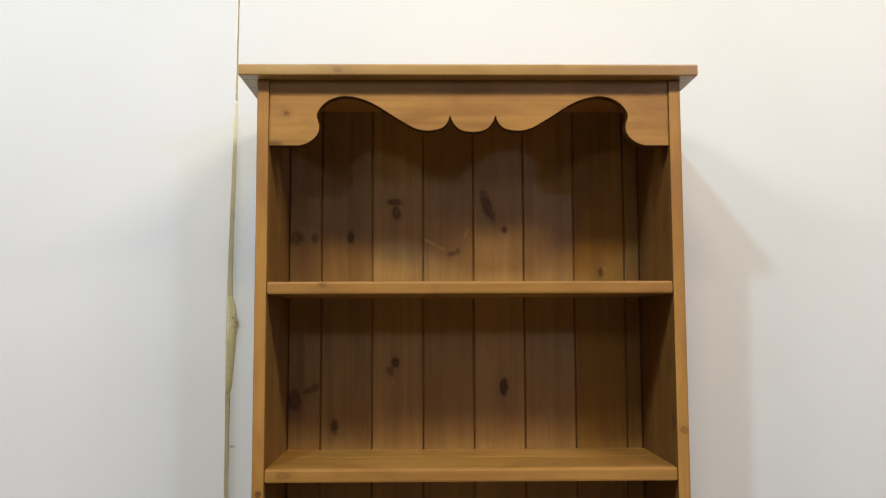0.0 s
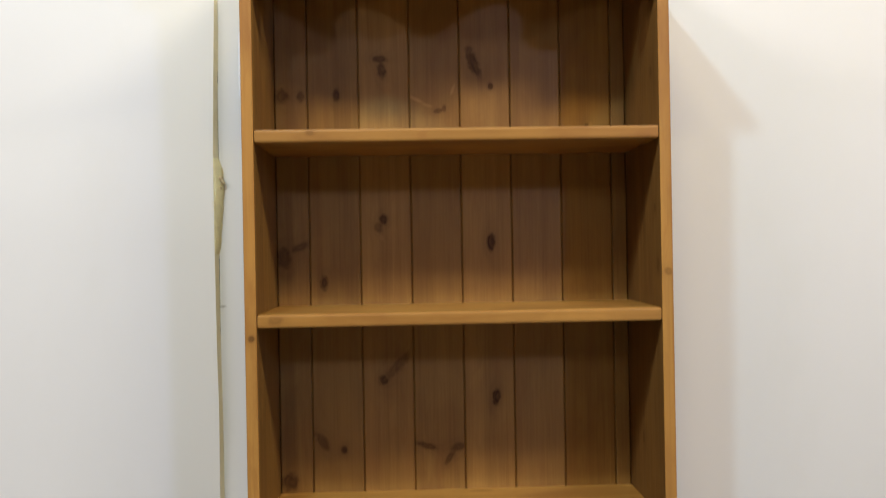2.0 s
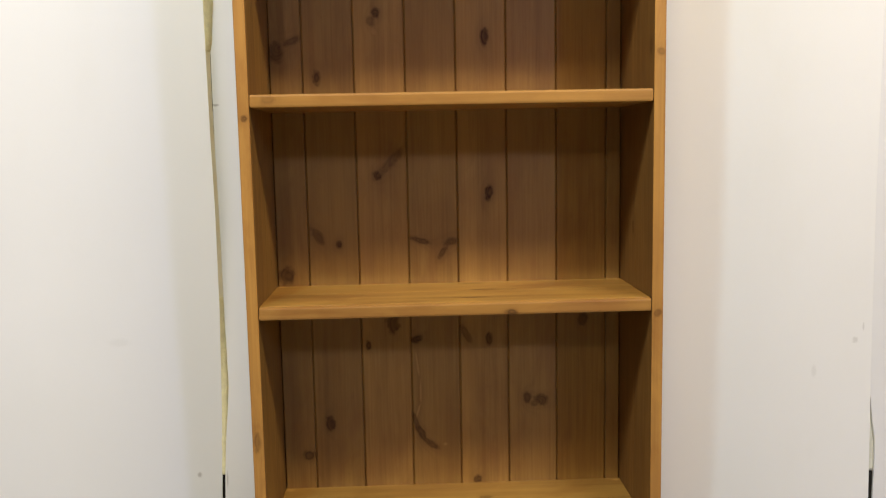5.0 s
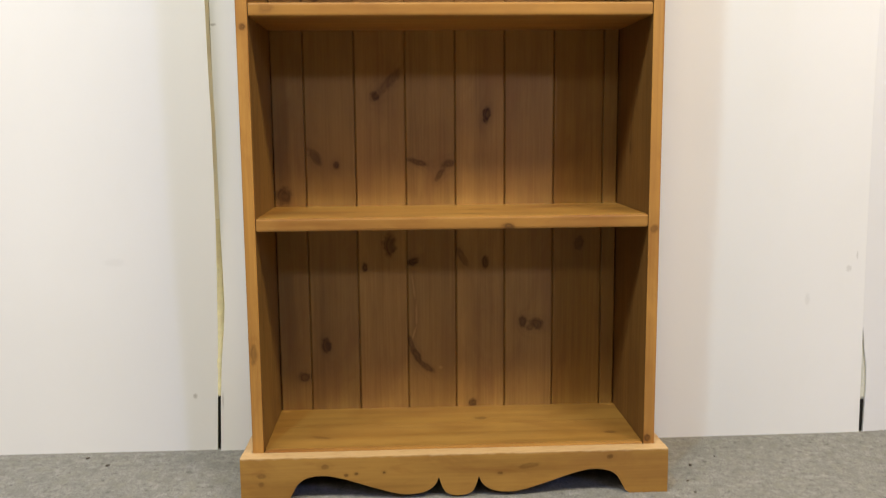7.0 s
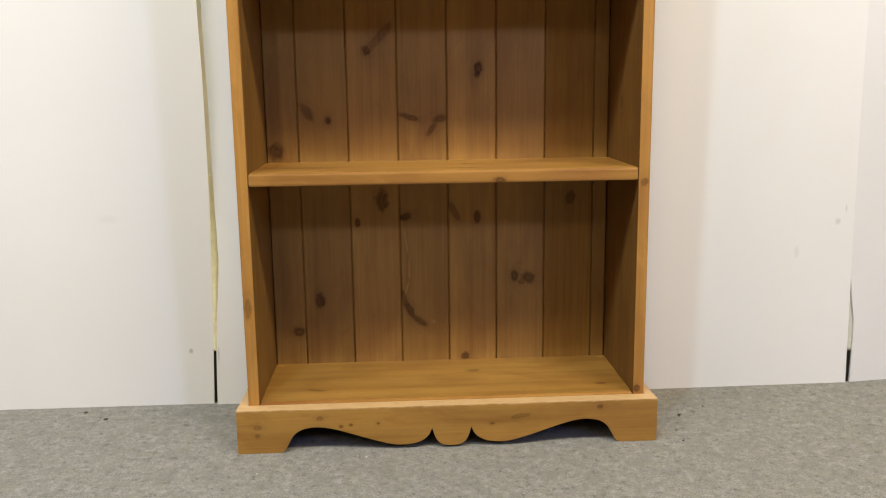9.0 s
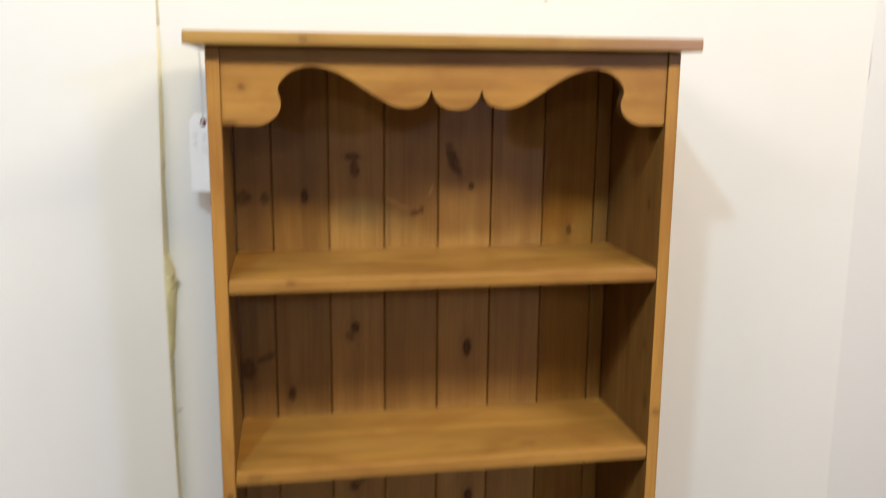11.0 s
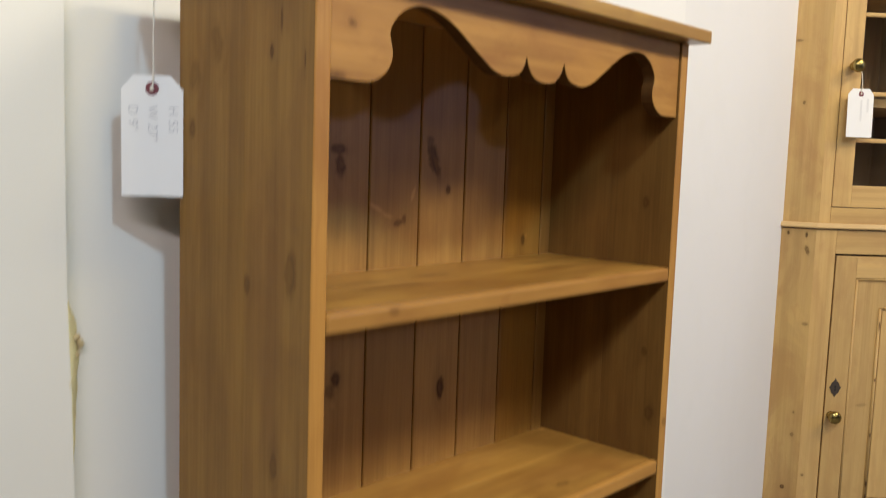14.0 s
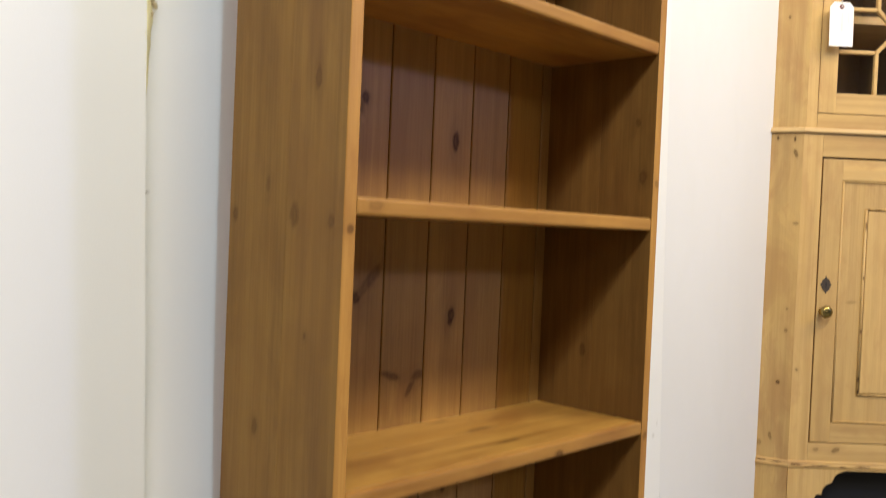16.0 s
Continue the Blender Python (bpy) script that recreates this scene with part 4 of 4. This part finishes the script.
# plinth with bracket feet and a dark hollow
foot = spline([(0.0105, 0.0), (0.012, 0.025), (0.022, 0.052), (0.030, 0.060), (0.040, 0.060), (0.043, 0.074), (0.052, 0.086), (0.066, 0.092), (0.072, 0.104), (0.082, 0.118), (0.105, 0.1265)], 4)
outline = [(-EDGE, 0.0)] + foot + [(WIDE - x, z) for x, z in reversed(foot)] + [(WIDE + EDGE, 0.0), (WIDE + EDGE, 0.1300), (-EDGE, 0.1300)]
bm = bmesh.new()
prism(bm, outline, -0.004, 0.016)
part("plinth", bm, face_v, cupboard, "bracket-footed plinth with a shaped arch")
# a black block fills the hollow in place of the shade there
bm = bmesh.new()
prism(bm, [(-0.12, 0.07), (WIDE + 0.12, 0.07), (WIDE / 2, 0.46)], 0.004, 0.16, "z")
part("hollow_shade", bm, black_mat, cupboard, "black block standing in for the shade under the cupboard")

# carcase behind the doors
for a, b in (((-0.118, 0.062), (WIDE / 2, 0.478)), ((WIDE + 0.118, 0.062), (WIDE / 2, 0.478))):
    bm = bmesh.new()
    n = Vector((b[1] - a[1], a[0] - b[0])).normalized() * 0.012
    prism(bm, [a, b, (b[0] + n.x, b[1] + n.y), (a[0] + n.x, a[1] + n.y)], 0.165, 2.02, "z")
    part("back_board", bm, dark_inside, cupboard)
for z in (0.172, 1.070, 1.360, 1.66):
    bm = bmesh.new()
    prism(bm, [(-0.055, 0.045), (WIDE + 0.055, 0.045), (WIDE + 0.095, 0.075), (WIDE / 2, 0.455), (-0.095, 0.075)], z, z + 0.021, "z")
    part("shelf", bm, inner_shelf, cupboard)


def knob(x, z, parent):
    bm = bmesh.new()
    turned(bm, [(0.0105, 0.0), (0.0110, -0.0025), (0.0065, -0.0050), (0.0060, -0.0120), (0.0095, -0.0160), (0.0155, -0.0200), (0.0172, -0.0255), (0.0150, -0.0310), (0.0085, -0.0345), (0.0015, -0.0355)], 28)
    bmesh.ops.translate(bm, verts=bm.verts, vec=(x, 0, z))
    return part("knob", bm, brass_mat, parent, "round aged brass knob", True)


# lower door: framed, with a moulded fielded panel
D0, D1, Z0, Z1 = 0.0022, WIDE - 0.0022, 0.2030, 0.9795
S = 0.057
bm = bmesh.new()
slab(bm, S + 0.0005, WIDE - S - 0.0005, 0.0045, 0.018, 0.2565, 0.9235)
low_door = part("door", bm, door_v, cupboard, "panelled lower cupboard door, closed")
box_part("stile", (D0, S, 0.001, 0.023, Z0, Z1), door_v, low_door)
box_part("stile", (WIDE - S, D1, 0.001, 0.023, Z0, Z1), door_v, low_door)
box_part("rail", (S + 0.0001, WIDE - S - 0.0001, 0.0012, 0.023, 0.9240, Z1), door_h, low_door, "", 0.0004)
box_part("rail", (S + 0.0001, WIDE - S - 0.0001, 0.0012, 0.023, Z0, 0.2560), door_h, low_door, "", 0.0004)
for dims in ((0.133, WIDE - 0.133, 0.0012, 0.0044, 0.342, 0.840),):
    bm = bmesh.new()
    slab(bm, *dims)
    soften(bm, 0.0040, 2)
    part("raised_field", bm, door_v, low_door)
# thin bead round the panel and round the field, chipped here and there
chips = [(0.128, 0.658, 0.0022, 0.005), (0.128, 0.510, 0.0022, 0.006), (0.128, 0.379, 0.0025, 0.008), (0.134, 0.8455, 0.005, 0.002), (0.160, 0.8450, 0.010, 0.0022), (0.137, 0.3365, 0.006, 0.002), (0.165, 0.3365, 0.012, 0.0010),
         (0.128, 0.800, 0.002, 0.012), (0.128, 0.345, 0.002, 0.006), (0.220, 0.8455, 0.008, 0.002)]
bead_mat = wood("old_pine_bead", "z", "xz", [(*c, 0, 0.85, 0.003) for c in chips], OLD_PINE, 121, 60, 0.5, 0.05, 0.3, patchy=0.4, heart=0.10)
for name, x0, x1, z0, z1, y, r in (("bead", S + 0.004, WIDE - S - 0.004, 0.2600, 0.9200, 0.0036, 0.0032), ("bead", 0.1280, WIDE - 0.1280, 0.3365, 0.8455, 0.0036, 0.0038)):
    bm = bmesh.new()
    for a, b in (((x0, z0), (x1, z0)), ((x1, z0), (x1, z1)), ((x1, z1), (x0, z1)), ((x0, z1), (x0, z0))):
        tube(bm, [(a[0], y, a[1]), (b[0], y, b[1])], r, 10)
    part(name, bm, bead_mat, low_door, "", True)
bm = bmesh.new()
prism(bm, [(0.025 + 0.0155 * c, 0.6355 + 0.0250 * s) for c, s in ((0, 1), (0.22, 0.72), (0.60, 0.52), (0.72, 0.28), (1, 0.02), (0.72, -0.28), (0.60, -0.52), (0.22, -0.72), (0, -1), (-0.22, -0.72), (-0.60, -0.52), (-0.72, -0.28), (-1, 0.02), (-0.72, 0.28), (-0.60, 0.52), (-0.22, 0.72))], -0.0004, 0.0012)
plate = part("escutcheon", bm, iron_mat, low_door, "diamond iron keyhole plate")
bm = bmesh.new()
prism(bm, [(0.025 + 0.0028 * math.cos(a * math.pi / 8), 0.6390 + 0.0028 * math.sin(a * math.pi / 8)) for a in range(-3, 12)] + [(0.0232, 0.6270), (0.0268, 0.6270)], -0.0009, -0.0003)
part("keyhole", bm, black_mat, plate)
knob(0.0180, 0.5630, low_door)

# upper door: glazed, with thin glazing bars
U0, U1, V0, V1 = -0.0190, WIDE + 0.0190, 1.1045, 1.9270
up_door = box_part("door", (WIDE - 0.0300, U1, 0.005, 0.027, V0, V1), door_v, cupboard, "glazed upper cupboard door, closed")
box_part("stile", (U0, 0.0300, 0.005, 0.027, V0, V1), door_v, up_door)
box_part("rail", (0.0301, WIDE - 0.0301, 0.0052, 0.027, V0, 1.1590), door_h, up_door, "", 0.0004)
box_part("rail", (0.0304, WIDE - 0.0304, 0.005, 0.027, 1.870, V1), door_h, up_door)


def glazing_bar(a, b, w=0.0105):
    (ax, az), (bx, bz) = a, b
    way = Vector((bx - ax, bz - az)).normalized()
    nx, nz = -way.y * w / 2, way.x * w / 2
    bm = bmesh.new()
    prism(bm, [(ax + nx, az + nz), (bx + nx, bz + nz), (bx - nx, bz - nz), (ax - nx, az - nz)], 0.0065, 0.0190)
    soften(bm, 0.0028, 2)
    part("glazing_bar", bm, door_h, up_door)


X0, X1 = 0.0304, WIDE - 0.0304
for z in (1.5850, 1.7400):
    glazing_bar((X0, z), (X1, z))
for flip in (False, True):
    def at(x, z):
        return (WIDE - x, z) if flip else (x, z)
    glazing_bar(at(X0, 1.2735), at(0.1310, 1.2735))
    glazing_bar(at(X0, 1.3900), at(0.1310, 1.3900))
    glazing_bar(at(0.1365, 1.1592), at(0.1365, 1.2710))
    glazing_bar(at(0.1365, 1.3925), at(0.1365, 1.5795))
    glazing_bar(at(0.1345, 1.2715), at(0.1880, 1.3300))
    glazing_bar(at(0.1345, 1.3920), at(0.1880, 1.3335))
glazing_bar((0.1920, 1.3318), (WIDE - 0.1920, 1.3318))
for x in (0.1365, WIDE - 0.1365, WIDE / 2):
    glazing_bar((x, 1.5905), (x, 1.7345))
for z0, z1 in ((1.1592, 1.2735), (1.2737, 1.3900), (1.3902, 1.5850), (1.5852, 1.7400), (1.7402, 1.8700)):
    bm = bmesh.new()
    slab(bm, X0, X1, 0.0192, 0.0212, z0, z1)
    pane = part("pane", bm, glass_mat, up_door, "old clear glass pane")
    pane.visible_shadow = False
knob(0.0060, 1.4560, up_door)

m = cup_m @ pose(0.0205, -0.0240, 1.2800, -2, 0, 2)
price_tag("white card price tag hung from a brass cupboard knob", m, [], [(0.0, -0.0020, 0.1200), (0.0, -0.003, 0.140), (-0.004, -0.001, 0.165), (-0.0135, 0.0015, 0.1770)], (0.066, 0.120))
knob_tag = bpy.data.objects["price_tag.001"]
for x, z0, z1 in ((0.002, 0.040, 0.092), (0.019, 0.062, 0.096)):
    bm = bmesh.new()
    slab(bm, x - 0.0022, x + 0.0022, -0.0005, -0.00005, z0, z1)
    part("writing", bm, faint_mat, knob_tag, "faint pencil line")

# ---------------------------------------------------------------- bits on the carpet
random.seed(4)
for x, y, r, pale in ((-0.654, 0.184, 0.005, 0), (-0.606, 0.147, 0.006, 0), (0.414, 0.080, 0.006, 0), (0.388, 0.015, 0.0035, 0), (0.385, -0.030, 0.004, 0), (-0.149, -0.047, 0.0022, 1),
                      (-0.134, -0.052, 0.0022, 1), (-0.30, -0.10, 0.002, 1), (0.47, 0.12, 0.003, 0)):
    bm = bmesh.new()
    bmesh.ops.create_icosphere(bm, subdivisions=2, radius=0.75 * r, matrix=Matrix.Diagonal((1.0, 0.6, 0.4, 1)))
    for v in bm.verts:
        v.co *= 1 + 0.5 * noise.noise(v.co * 400 + Vector((x * 50, y * 50, 0)))
    bmesh.ops.rotate(bm, verts=bm.verts, matrix=Matrix.Rotation(random.uniform(0, 3), 3, "Z"))
    low = min(v.co.z for v in bm.verts)
    bmesh.ops.translate(bm, verts=bm.verts, vec=(x, y, -low - 0.0002))
    lone("crumb" if pale else "lint_speck", bm, crumb_mat if pale else lint_mat, "pale crumb lying on the grey carpet" if pale else "dark speck of lint on the grey carpet", "debris", "debris on the carpet")
